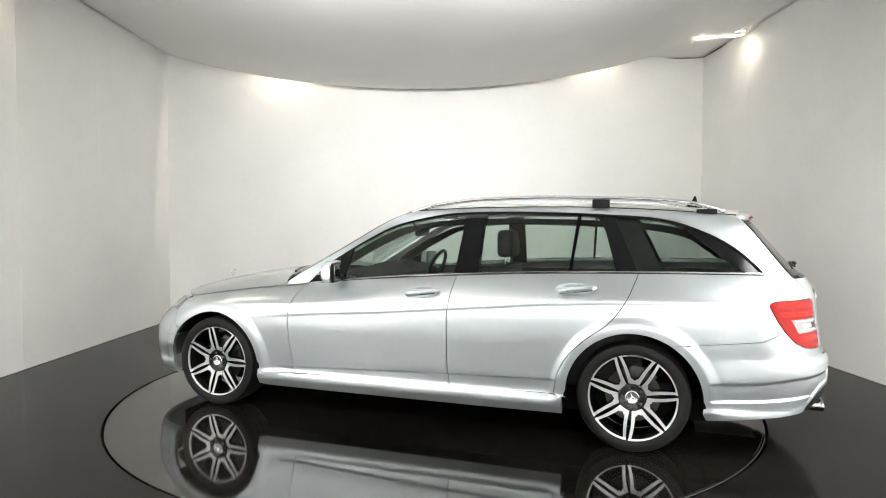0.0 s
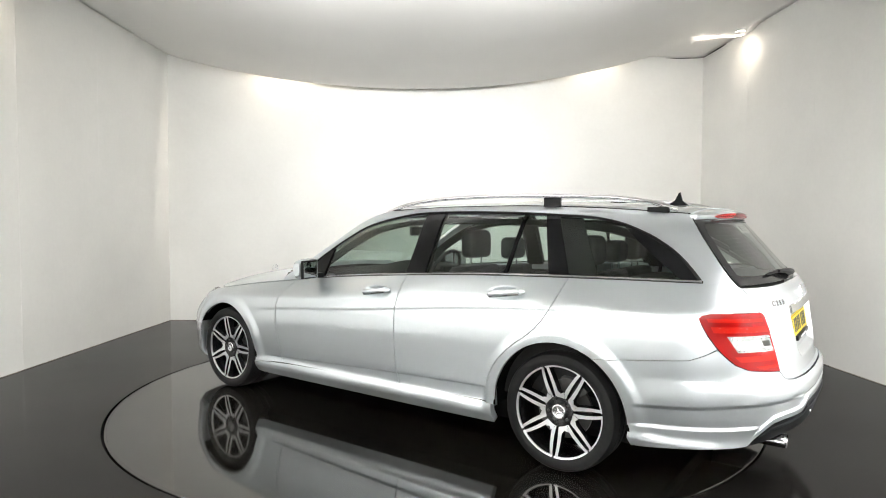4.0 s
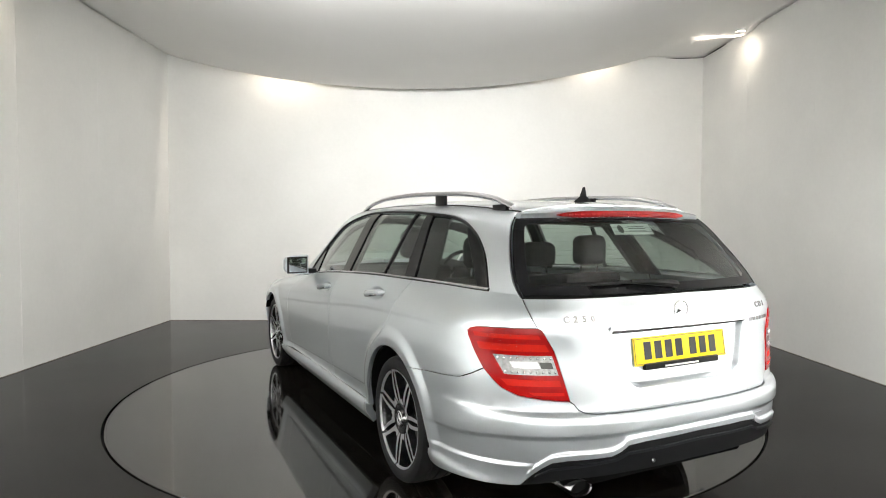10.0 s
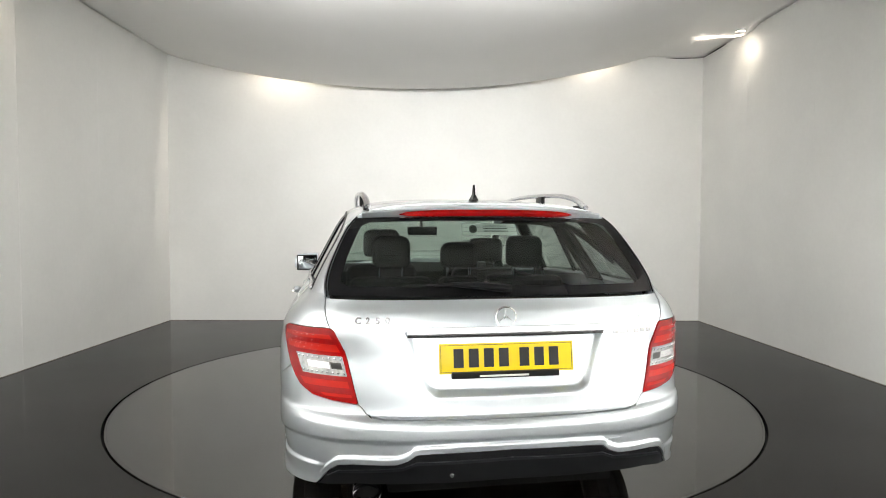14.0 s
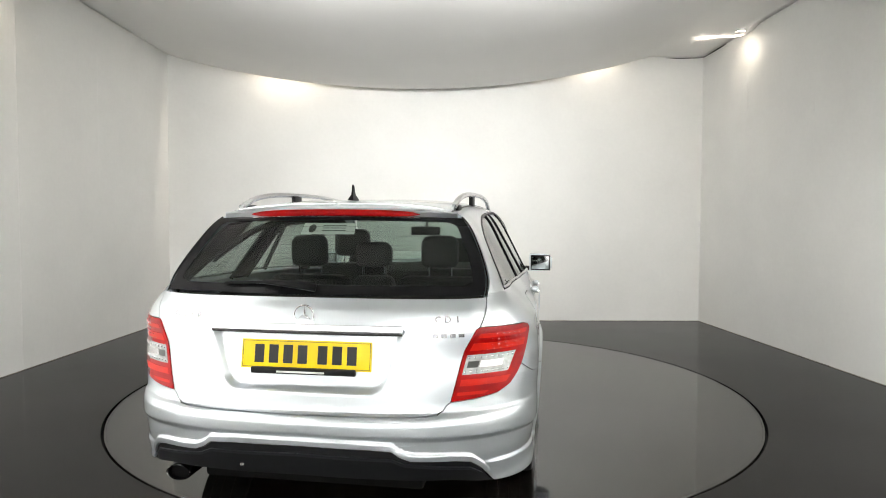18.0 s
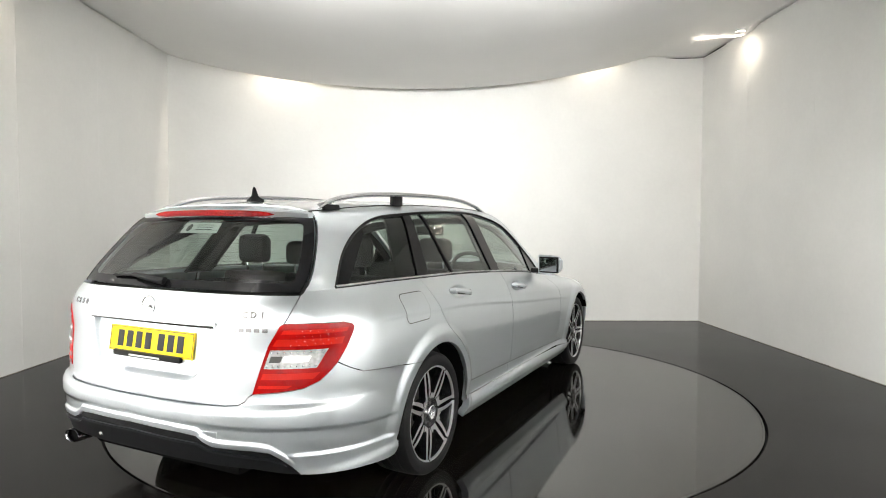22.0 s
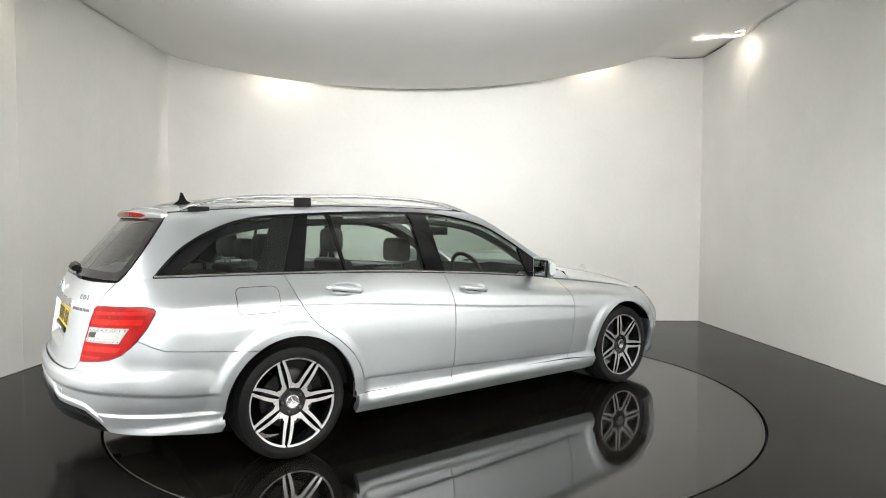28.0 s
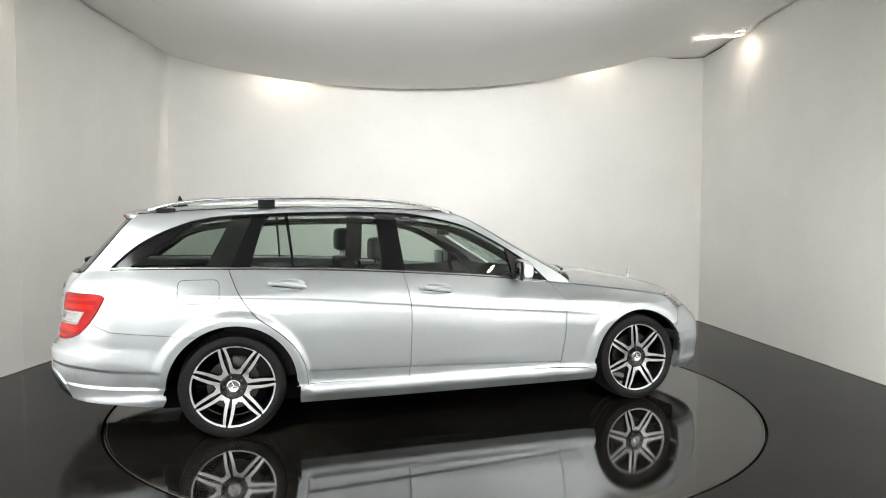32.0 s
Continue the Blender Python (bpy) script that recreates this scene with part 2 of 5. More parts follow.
def build_room():
    def wall(name, pts, label, mat=M_WALL):
        bm = bmesh.new()
        prism(bm, pts, -0.05, WALL_H)
        tagged(part(name, bm, mat, smooth=False), label, kind="structure")
    wall("wall_north", [(-3.9, Y_BACK), (3.9, Y_BACK), (3.9, Y_BACK + 0.2), (-3.9, Y_BACK + 0.2)], "plain white painted back wall washed by downlights")
    wall("wall_west", [(left_x(Y_BACK), Y_BACK), (left_x(Y_FRONT), Y_FRONT), (left_x(Y_FRONT) - 0.2, Y_FRONT), (left_x(Y_BACK) - 0.2, Y_BACK)], "white painted side wall with faint panel seams")
    wall("wall_east", [(right_x(Y_BACK), Y_BACK), (right_x(Y_FRONT), Y_FRONT), (right_x(Y_FRONT) + 0.2, Y_FRONT), (right_x(Y_BACK) + 0.2, Y_BACK)], "white painted side wall with faint scuffs")
    wall("wall_south", [(-4.1, Y_FRONT - 0.2), (4.1, Y_FRONT - 0.2), (4.1, Y_FRONT), (-4.1, Y_FRONT)], "unseen grey wall closing the studio, bounces the fill light", M_ENDWALL)

    # floor with a round opening for the turntable
    R = 2.274
    bm = bmesh.new()
    n = 160
    inner = [bm.verts.new((R * math.cos(TAU * i / n), R * math.sin(TAU * i / n), 0)) for i in range(n)]
    low = [bm.verts.new((R * math.cos(TAU * i / n), R * math.sin(TAU * i / n), -0.06)) for i in range(n)]

    def rim(i):
        c, s = math.cos(TAU * i / n), math.sin(TAU * i / n)
        k = min(4.3 / abs(c) if abs(c) > 1e-6 else 1e9, (3.5 if s > 0 else 8.6) / abs(s) if abs(s) > 1e-6 else 1e9)
        return (k * c, k * s, 0)
    outer = [bm.verts.new(rim(i)) for i in range(n)]
    for i in range(n):
        j = (i + 1) % n
        bm.faces.new((inner[i], outer[i], outer[j], inner[j]))
        bm.faces.new((low[i], inner[i], inner[j], low[j]))
    for cx, cy in ((4.3, 3.5), (-4.3, 3.5), (4.3, -8.6), (-4.3, -8.6)):
        near = sorted(range(n), key=lambda i: (outer[i].co - Vector((cx, cy, 0))).length)[:1][0]
        outer[near].co = (cx, cy, 0)
    tagged(part("floor", bm, M_FLOOR, smooth=False), "dark grey glossy resin floor mirroring the car", kind="structure")
    bm = bmesh.new()
    lathe(bm, [(-0.07, 0.0), (-0.07, R + 0.05), (-0.055, R + 0.05)], 96, "z")
    tagged(part("turntable_pit", bm, M_GAP, smooth=False), "dark pit under the turntable edge", kind="structure")
    table = tagged(new("turntable"), "round dark glossy turntable set flush in the floor", "turntable")
    bm = bmesh.new()
    lathe(bm, [(-0.001, R - 0.030), (0.0, R - 0.032), (0.0, 0.9), (0.0, 0.0)], 160, "z")
    bmesh.ops.remove_doubles(bm, verts=bm.verts, dist=1e-5)
    part("deck", bm, M_DECK, table, smooth=False)
    bm = bmesh.new()
    lathe(bm, [(-0.05, R - 0.016), (-0.003, R - 0.016), (0.0, R - 0.019), (0.0, R - 0.0295), (-0.02, R - 0.0295)], 160, "z")
    part("edge_ring", bm, M_DECK, table, smooth=False)
    # dark worn line where walls meet the floor
    for name, pts in (("baseboard_north", [(left_x(Y_BACK), Y_BACK - 0.004), (right_x(Y_BACK), Y_BACK - 0.004), (right_x(Y_BACK), Y_BACK), (left_x(Y_BACK), Y_BACK)]),
                      ("baseboard_west", [(left_x(Y_BACK), Y_BACK - 0.004), (left_x(Y_FRONT), Y_FRONT), (left_x(Y_FRONT) + 0.004, Y_FRONT), (left_x(Y_BACK) + 0.004, Y_BACK - 0.004)]),
                      ("baseboard_east", [(right_x(Y_BACK), Y_BACK - 0.004), (right_x(Y_FRONT), Y_FRONT), (right_x(Y_FRONT) - 0.004, Y_FRONT), (right_x(Y_BACK) - 0.004, Y_BACK - 0.004)])):
        bm = bmesh.new()
        prism(bm, pts, 0.0, 0.006)
        tagged(part(name, bm, M_SKIRT, smooth=False), "thin dirty edge where wall meets floor", kind="structure")
    # faint raised seams between the boards of the side walls
    for k, (side_of, y) in enumerate(((left_x, 0.545), (left_x, 1.74), (right_x, 1.02), (right_x, 2.2))):
        x = side_of(y)
        d = (0.0025, 0.0008, -0.0025, -0.0025)[k]
        bm = bmesh.new()
        z0 = (0.05, 1.6, 2.1, 2.35)[k]
        prism(bm, [(x, y - 0.004), (x + d, y - 0.003), (x + d, y + 0.003), (x, y + 0.004)], z0, (3.4, 3.4, 2.45, 2.95)[k])
        tagged(part("trim_seam", bm, M_WALL, smooth=False), "faint filled board seam on the wall", kind="structure")
    # small flush hatch in the floor
    bm = bmesh.new()
    box(bm, (-0.17, -0.17, -0.02), (0.17, 0.17, 0.0015), 0.001)
    hatch = tagged(part("floor_hatch", bm, M_FLOOR, smooth=False), "small square flush hatch in the dark floor", "floor hatch")
    hatch.matrix_world = pose(-1.40, 1.84, 0.0, 0, 0, 38)
    bm = bmesh.new()
    box(bm, (-0.177, -0.177, -0.02), (0.177, 0.177, 0.0006))
    part("seam", bm, M_GAP, hatch, smooth=False)

    # ceiling sheet, stopping short of the back wall in the middle
    bm = bmesh.new()
    nx, ny = 90, 60
    grid = []
    for j in range(ny + 1):
        row = []
        for i in range(nx + 1):
            u, v = i / nx, j / ny
            y = Y_FRONT + (Y_BACK - 0.02 - Y_FRONT) * (1 - (1 - v) ** 1.3)
            xl, xr = left_x(y) + 0.004, right_x(y) - 0.004
            x = xl + (xr - xl) * u
            edge = 0.17 * max(0.0, 1 - abs((x + 0.25) / 3.0) ** 3)
            yy = y - edge * max(0.0, (v - 0.7) / 0.3) ** 2
            row.append(bm.verts.new((x, yy, ceiling_z(x, yy))))
        grid.append(row)
    for j in range(ny):
        for i in range(nx):
            bm.faces.new((grid[j][i], grid[j][i + 1], grid[j + 1][i + 1], grid[j + 1][i]))
    ceil = part("ceiling", bm, M_CEIL)
    mod = ceil.modifiers.new("thick", "SOLIDIFY")
    mod.thickness, mod.offset = 0.003, 1
    tagged(ceil, "white sagging fabric ceiling with curved free edge", kind="structure")
    for name, pts, r in (("trim_crack", [(2.93, Y_BACK - 0.006), (3.1, Y_BACK - 0.006), (3.25, Y_BACK - 0.006), (3.39, Y_BACK - 0.006)], (0.002, 0.007, 0.004, 0.006)),
                         ("trim_crack", [(right_x(y) - 0.006, y) for y in (3.28, 3.1, 2.9, 2.7)], (0.006, 0.005, 0.010, 0.002))):
        bm = bmesh.new()
        tube(bm, [(x, y, ceiling_z(x, y) - 0.006) for x, y in pts], list(r), 6, 0.8)
        tagged(part(name, bm, M_GAP), "dark crack between the ceiling sheet and the wall", kind="structure")
    bm = bmesh.new()
    box(bm, (-4.2, Y_FRONT - 0.2, WALL_H), (4.2, Y_BACK + 0.2, WALL_H + 0.15))
    tagged(part("roof_slab", bm, M_WALL, smooth=False), "plain slab above the hung ceiling", kind="structure")
    return table


TABLE = build_room()


def build_fixtures():
    for lx, ly, watts in DOWNLIGHTS:
        up = 0.07 if abs(lx) > 3 else 0.25 if ly > 3 else 0.0
        bm = bmesh.new()
        lathe(bm, [(3.300, 0.045), (3.292, 0.052), (3.31, 0.055), (3.36, 0.05), (3.365, 0.012), (3.76 - up, 0.012)], 28, "z", (lx, ly, up))
        light = tagged(part("downlight", bm, M_WHITE), "small round white downlight close to the wall", "downlight", "wall-washing downlights")
        bm = bmesh.new()
        lathe(bm, [(3.302, 0.0), (3.302, 0.044)], 28, "z", (lx, ly, up))
        part("bulb", bm, M_LENS, light, "warm glowing lens", smooth=False)
    # housings, diffusers and cords for the added fill panels, all out of view
    for place, wide, deep, aim, watts, spread in FILL_PANELS:
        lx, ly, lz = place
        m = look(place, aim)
        panel = tagged(new("fill_panel"), "large soft fill panel, added out of view, hung on cords from the ceiling", "light panel", "studio light panels")
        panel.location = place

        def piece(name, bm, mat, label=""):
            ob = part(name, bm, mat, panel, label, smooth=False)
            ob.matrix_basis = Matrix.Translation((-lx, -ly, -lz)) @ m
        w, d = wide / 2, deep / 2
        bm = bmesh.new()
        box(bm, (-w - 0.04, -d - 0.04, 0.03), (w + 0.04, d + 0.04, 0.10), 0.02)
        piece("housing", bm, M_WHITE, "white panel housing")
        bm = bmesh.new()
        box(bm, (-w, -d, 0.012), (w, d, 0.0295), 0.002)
        piece("diffuser", bm, M_PANEL, "glowing white diffuser of the added panel")
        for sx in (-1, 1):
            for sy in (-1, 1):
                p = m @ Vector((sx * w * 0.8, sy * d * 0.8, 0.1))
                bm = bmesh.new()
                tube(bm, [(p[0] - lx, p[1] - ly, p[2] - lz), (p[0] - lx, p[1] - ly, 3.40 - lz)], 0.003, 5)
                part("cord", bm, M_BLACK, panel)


build_fixtures()


# -- the car's surfaces, in its own space: x to its right, y forward from the rear axle, z up
class Curve1:
    """A smooth curve through a few (x, y) knots, without overshoot."""

    def __init__(self, *knots):
        self.x = np.array([k[0] for k in knots], float)
        self.y = np.array([k[1] for k in knots], float)
        h, d = np.diff(self.x), np.diff(self.y) / np.diff(self.x)
        m = np.zeros(len(self.x))
        m[0], m[-1] = d[0], d[-1]
        for i in range(1, len(m) - 1):
            if d[i - 1] * d[i] > 0:
                w1, w2 = 2 * h[i] + h[i - 1], h[i] + 2 * h[i - 1]
                m[i] = (w1 + w2) / (w1 / d[i - 1] + w2 / d[i])
        self.m = m

    def __call__(self, t):
        t = np.clip(np.asarray(t, float), self.x[0], self.x[-1])
        i = np.clip(np.searchsorted(self.x, t) - 1, 0, len(self.x) - 2)
        h = self.x[i + 1] - self.x[i]
        s = (t - self.x[i]) / h
        return ((2 * s**3 - 3 * s**2 + 1) * self.y[i] + (s**3 - 2 * s**2 + s) * h * self.m[i]
                + (-2 * s**3 + 3 * s**2) * self.y[i + 1] + (s**3 - s**2) * h * self.m[i + 1])


def step(a, b, t):
    s = np.clip((t - a) / (b - a), 0, 1)
    return s * s * (3 - 2 * s)


def bell(t, w):
    return np.exp(-((t / w) ** 2))


HUB_R, HUB_F = (0.0, 0.305), (2.76, 0.305)
ARCH_R, ARCH_F = 0.363, 0.350
YC_R, YC_F, LR, LF = -0.40, 2.90, 1.2, 1.2
belt = Curve1((-1.0, 1.0), (-0.65, 0.998), (-0.02, 0.992), (0.38, 0.984), (1.03, 0.953), (1.81, 0.892), (2.06, 0.862), (2.44, 0.822), (2.96, 0.752), (3.3, 0.692), (3.6, 0.64))
x_belt = Curve1((-1.0, 0.58), (-0.80, 0.671), (-0.75, 0.706), (-0.70, 0.726), (-0.65, 0.738), (-0.60, 0.745), (-0.5, 0.750), (-0.4, 0.750), (0.0, 0.777), (0.7, 0.80), (1.4, 0.778), (2.06, 0.722), (2.5, 0.722), (3.0, 0.70))
flank = Curve1((0.12, 0.78), (0.17, 0.812), (0.205, 0.833), (0.235, 0.851), (0.26, 0.854), (0.30, 0.848), (0.40, 0.862), (0.52, 0.872), (0.62, 0.876), (0.70, 0.874), (0.80, 0.860), (0.88, 0.840))
rear_y = Curve1((0.12, -0.93), (0.20, -0.99), (0.30, -1.035), (0.42, -1.06), (0.52, -1.062), (0.545, -1.052), (0.565, -1.026), (0.62, -1.022), (0.75, -1.005), (0.85, -0.985), (0.93, -0.955), (0.975, -0.925), (1.03, -0.90))
front_y = Curve1((0.12, 3.46), (0.22, 3.55), (0.35, 3.58), (0.50, 3.560), (0.60, 3.49), (0.68, 3.39), (0.75, 3.29), (0.80, 3.22))
crease_z = Curve1((-0.7, 0.857), (-0.3, 0.848), (0.06, 0.834), (0.37, 0.818), (0.86, 0.777), (1.4, 0.727), (2.17, 0.668), (2.5, 0.63))
low_z = Curve1((0.43, 0.374), (1.075, 0.357), (2.27, 0.313))


SKIRT = [(-0.377, 0.219), (-0.577, 0.249), (-0.79, 0.271), (-0.835, 0.277), (-0.872, 0.318), (-0.91, 0.352), (-0.945, 0.376), (-1.0, 0.386), (-1.15, 0.394), (-1.19, 0.410), (-1.22, 0.432), (-1.30, 0.438), (-1.60, 0.443)]
skirt_z = Curve1(*SKIRT[::-1])
blade_z = Curve1((-0.95, 0.362), (-0.79, 0.355), (-0.57, 0.338), (-0.38, 0.322))


ridge_z = Curve1((-1.6, 0.486), (-1.2, 0.480), (-0.79, 0.466), (-0.58, 0.441), (-0.38, 0.422))


def half_width(y, z):
    """Half the body's width at a place along it and a height, up to the belt line."""
    zb, xb = belt(y), x_belt(y)
    zz = z - (zb - 0.955) * step(0.45, 0.9, z)
    w = flank(zz)
    t = np.clip((zz - 0.80) / 0.155, 0, 1.15)
    top = 0.860 + (xb - 0.860) * t ** 1.7 - 0.02 * t * (1 - t)
    w = np.where(zz > 0.80, top, w)
    taper = 1 - 0.03 * np.clip((y - 2.3) / 0.7, 0, 1.5) ** 2
    haunch = 0.010 * bell(y + 0.05, 0.45) * bell(zz - 0.72, 0.16)
    return w * taper + haunch


def details(q, z):
    """Small relief of the flanks: arch lips, creases, handle scoops."""
    d = np.zeros_like(q)
    for (cy, cz), ra, lift in ((HUB_R, ARCH_R, 0.016), (HUB_F, ARCH_F, 0.014)):
        r = np.hypot(q - cy, z - cz)
        d = d + lift * step(ra + 0.10, ra + 0.035, r) * step(0.18, 0.34, z)
    c = z - crease_z(q)
    on = step(-0.62, -0.25, q) * step(2.5, 2.1, q)
    d = d + on * 0.0042 * step(-0.018, 0.004, c) * np.exp(-np.maximum(c, 0) / 0.06)
    lc = z - low_z(q)
    inside = step(0.40, 0.46, q) * step(2.3, 2.2, q)
    d = d - inside * 0.011 * step(0.004, -0.006, lc) * step(0.24, 0.30, z)
    back = step(-0.36, -0.46, q)
    zt = z - ridge_z(q)
    d = d + back * 0.010 * step(-0.016, 0.006, zt) * step(0.15, 0.01, zt)
    zl = z - skirt_z(q)
    blade = step(0.012, -0.006, z - blade_z(q)) * step(-0.93, -0.80, q)
    lip = step(0.034, 0.020, zl) * step(-0.80, -0.90, q)
    d = d + back * 0.010 * np.maximum(blade, lip)
    for hy, hz in ((1.235, 0.845), (0.31, 0.895)):
        e = np.hypot((q - hy) / 0.118, (z - hz) / 0.034)
        d = d - 0.020 * step(1.05, 0.35, e)
    return d


def rear_details(x, z):
    """Depth added behind the rear face: plate recess, bumper relief."""
    wide = 0.378 - 0.072 * np.clip((0.86 - z) / 0.22, 0, 1)
    dx, dz = np.abs(x) - wide + 0.05, 0.636 - z + 0.05
    gap = np.hypot(np.maximum(dx, 0), np.maximum(dz, 0)) + np.minimum(np.maximum(dx, dz), 0) - 0.05
    rec = step(0.012, -0.016, gap) * step(0.868, 0.858, z)
    return 0.034 * rec


def shell(q, z):
    """The lower body: q runs along the flank as y, then round the rear or front corner to the middle."""
    q, z = np.asarray(q, float), np.asarray(z, float)
    y = np.clip(q, YC_R, YC_F)
    w = half_width(y, z)
    ar = np.clip((YC_R - q) / LR, 0, 1.2) * math.pi / 2
    af = np.clip((q - YC_F) / LF, 0, 1.2) * math.pi / 2
    out_x, out_y = w.copy(), q.copy()
    nr, nf = 2.8 + 1.2 * step(0.74, 1.04, z), 2.75 - 0.4 * step(0.5, 0.7, z)
    b = YC_R - rear_y(z)
    r = (np.abs(np.cos(ar) / w) ** nr + np.abs(np.sin(ar) / b) ** nr) ** (-1 / nr)
    sel = q < YC_R
    rx, ry = r * np.cos(ar), YC_R - r * np.sin(ar)
    ry = ry + rear_details(rx, z) * (np.sin(ar) > 0.5)
    out_x, out_y = np.where(sel, rx, out_x), np.where(sel, ry, out_y)
    b = front_y(z) - YC_F
    r = (np.abs(np.cos(af) / w) ** nf + np.abs(np.sin(af) / b) ** nf) ** (-1 / nf)
    sel = q > YC_F
    out_x, out_y = np.where(sel, r * np.cos(af), out_x), np.where(sel, YC_F + r * np.sin(af), out_y)
    d = details(q, z)
    return np.stack([out_x + d * np.cos(ar) * np.cos(af), out_y - d * np.sin(ar) + d * np.sin(af), z + 0 * q], -1)


def q_of(x, y):
    """The shell's q for a place in plan."""
    if y < YC_R:
        return YC_R - LR * math.atan2(YC_R - y, x) / (math.pi / 2)
    if y > YC_F:
        return YC_F + LF * math.atan2(y - YC_F, x) / (math.pi / 2)
    return y


roof_top = Curve1((-0.9, 1.345), (-0.6, 1.352), (-0.25, 1.378), (0.1, 1.394), (0.45, 1.402), (0.85, 1.402), (1.2, 1.395), (1.6, 1.385), (2.2, 1.37))


def tumble(s):
    """Half-width of the cabin as a share of that at the belt, by share of height."""
    return (1 - 0.28 * s) * np.clip(1 - s ** 12, 0, 1) ** (1 / 3)


S_TAB = 1 - np.linspace(0, 1, 3000) ** 2
R_TAB = tumble(S_TAB)


def side_x(y, z):
    zb = belt(y)
    s = np.clip((z - zb) / (roof_top(y) - zb), -0.2, 0.985)
    return x_belt(y) * tumble(np.maximum(s, 0)) * (1 - 0.28 * np.minimum(s, 0))


def side(y, z):
    y, z = np.asarray(y, float), np.asarray(z, float)
    return np.stack([side_x(y, z), y, z], -1)


def roof(x, y):
    x, y = np.asarray(x, float), np.asarray(y, float)
    zb = belt(y)
    return np.stack([x, y, zb + (roof_top(y) - zb) * np.interp(np.abs(x) / x_belt(y), R_TAB, S_TAB)], -1)


DITCH = 0.505


def ditch_z(y):
    return float(roof(np.array(DITCH), np.array(y))[2])


a_pillar = Curve1((0.80, 2.36), (0.90, 2.215), (0.95, 2.135), (1.035, 1.985), (1.135, 1.815), (1.255, 1.610), (1.323, 1.475), (1.354, 1.37))
d_pillar = Curve1((0.93, -0.83), (0.98, -0.802), (1.01, -0.775), (1.137, -0.678), (1.281, -0.572), (1.33, -0.53))


def screen(u, v):
    """The windscreen: u across from -1 to 1, v the height of its side edge."""
    u, v = np.asarray(u, float), np.asarray(v, float)
    y, x = a_pillar(v), side_x(a_pillar(v), v)
    s = (v - 0.9) / 0.45
    return np.stack([u * x, y + (0.24 - 0.16 * s) * (1 - u * u), v + (0.0 + 0.035 * s) * (1 - u * u)], -1)


def tail(u, v):
    """The rear screen: u across, v the height of its side edge."""
    u, v = np.asarray(u, float), np.asarray(v, float)
    y, x = d_pillar(v), side_x(d_pillar(v), v)
    s = np.clip((v - 0.975) / 0.32, 0, 1.2)
    return np.stack([u * x, y - (0.125 - 0.045 * s) * (1 - np.abs(u) ** 2.1), v + (0.012 * s) * (1 - u * u)], -1)


hood_crown = Curve1((1.95, 0.11), (2.3, 0.115), (2.8, 0.112), (3.2, 0.098), (3.5, 0.06))


def hood(x, y):
    x, y = np.asarray(x, float), np.asarray(y, float)
    e = x_belt(y) * (1 - 0.03 * np.clip((y - 2.3) / 0.7, 0, 1.5) ** 2)
    s = np.clip(np.abs(x) / e, 0, 1.05)
    ridge = 0.010 * bell(np.abs(x) - 0.42, 0.06) * step(3.5, 3.0, y)
    return np.stack([x, y, belt(y) + hood_crown(y) * (1 - s ** 2.6) + ridge * (1 - s)], -1)


# -- panels cut out of those surfaces
def inside(poly, pts):
    x, y = pts[:, 0], pts[:, 1]
    hit = np.zeros(len(pts), bool)
    n = len(poly)
    for i in range(n):
        (x0, y0), (x1, y1) = poly[i], poly[(i + 1) % n]
        cross = ((y0 > y) != (y1 > y))
        with np.errstate(divide="ignore", invalid="ignore"):
            hit ^= cross & (x < (x1 - x0) * (y - y0) / (y1 - y0 + 1e-15) + x0)
    return hit


def dense(poly, gap):
    """The outline with points at most a gap apart, as an array, running anticlockwise."""
    out = []
    n = len(poly)
    for i in range(n):
        a, b = np.array(poly[i]), np.array(poly[(i + 1) % n])
        k = max(1, int(math.ceil(np.hypot(*(b - a)) / gap)))
        out += [a + (b - a) * j / k for j in range(k)]
    out = np.array(out)
    area = 0.5 * np.sum(out[:, 0] * np.roll(out[:, 1], -1) - np.roll(out[:, 0], -1) * out[:, 1])
    return out if area > 0 else out[::-1]


def bow(pts, gap=0.02):
    """A smooth line through a few points."""
    p = np.array(pts, float)
    t = np.concatenate([[0], np.cumsum(np.hypot(*np.diff(p, axis=0).T))])
    cx, cy = Curve1(*zip(t, p[:, 0])), Curve1(*zip(t, p[:, 1]))
    s = np.linspace(0, t[-1], max(2, int(t[-1] / gap) + 1))
    return list(zip(cx(s).tolist(), cy(s).tolist()))


def arc(c, r, a0, a1, n=24):
    return [(c[0] + r * math.cos(radians(a0 + (a1 - a0) * i / n)), c[1] + r * math.sin(radians(a0 + (a1 - a0) * i / n))) for i in range(n + 1)]


def normals_of(surf, uv, e=0.0015):
    du = surf(uv[:, 0] + e, uv[:, 1]) - surf(uv[:, 0] - e, uv[:, 1])
    dv = surf(uv[:, 0], uv[:, 1] + e) - surf(uv[:, 0], uv[:, 1] - e)
    n = np.cross(du, dv)
    return n / np.maximum(np.linalg.norm(n, axis=1, keepdims=True), 1e-12)


CAR_MID = np.array([0.0, 1.2, 0.55])
from mathutils.geometry import delaunay_2d_cdt


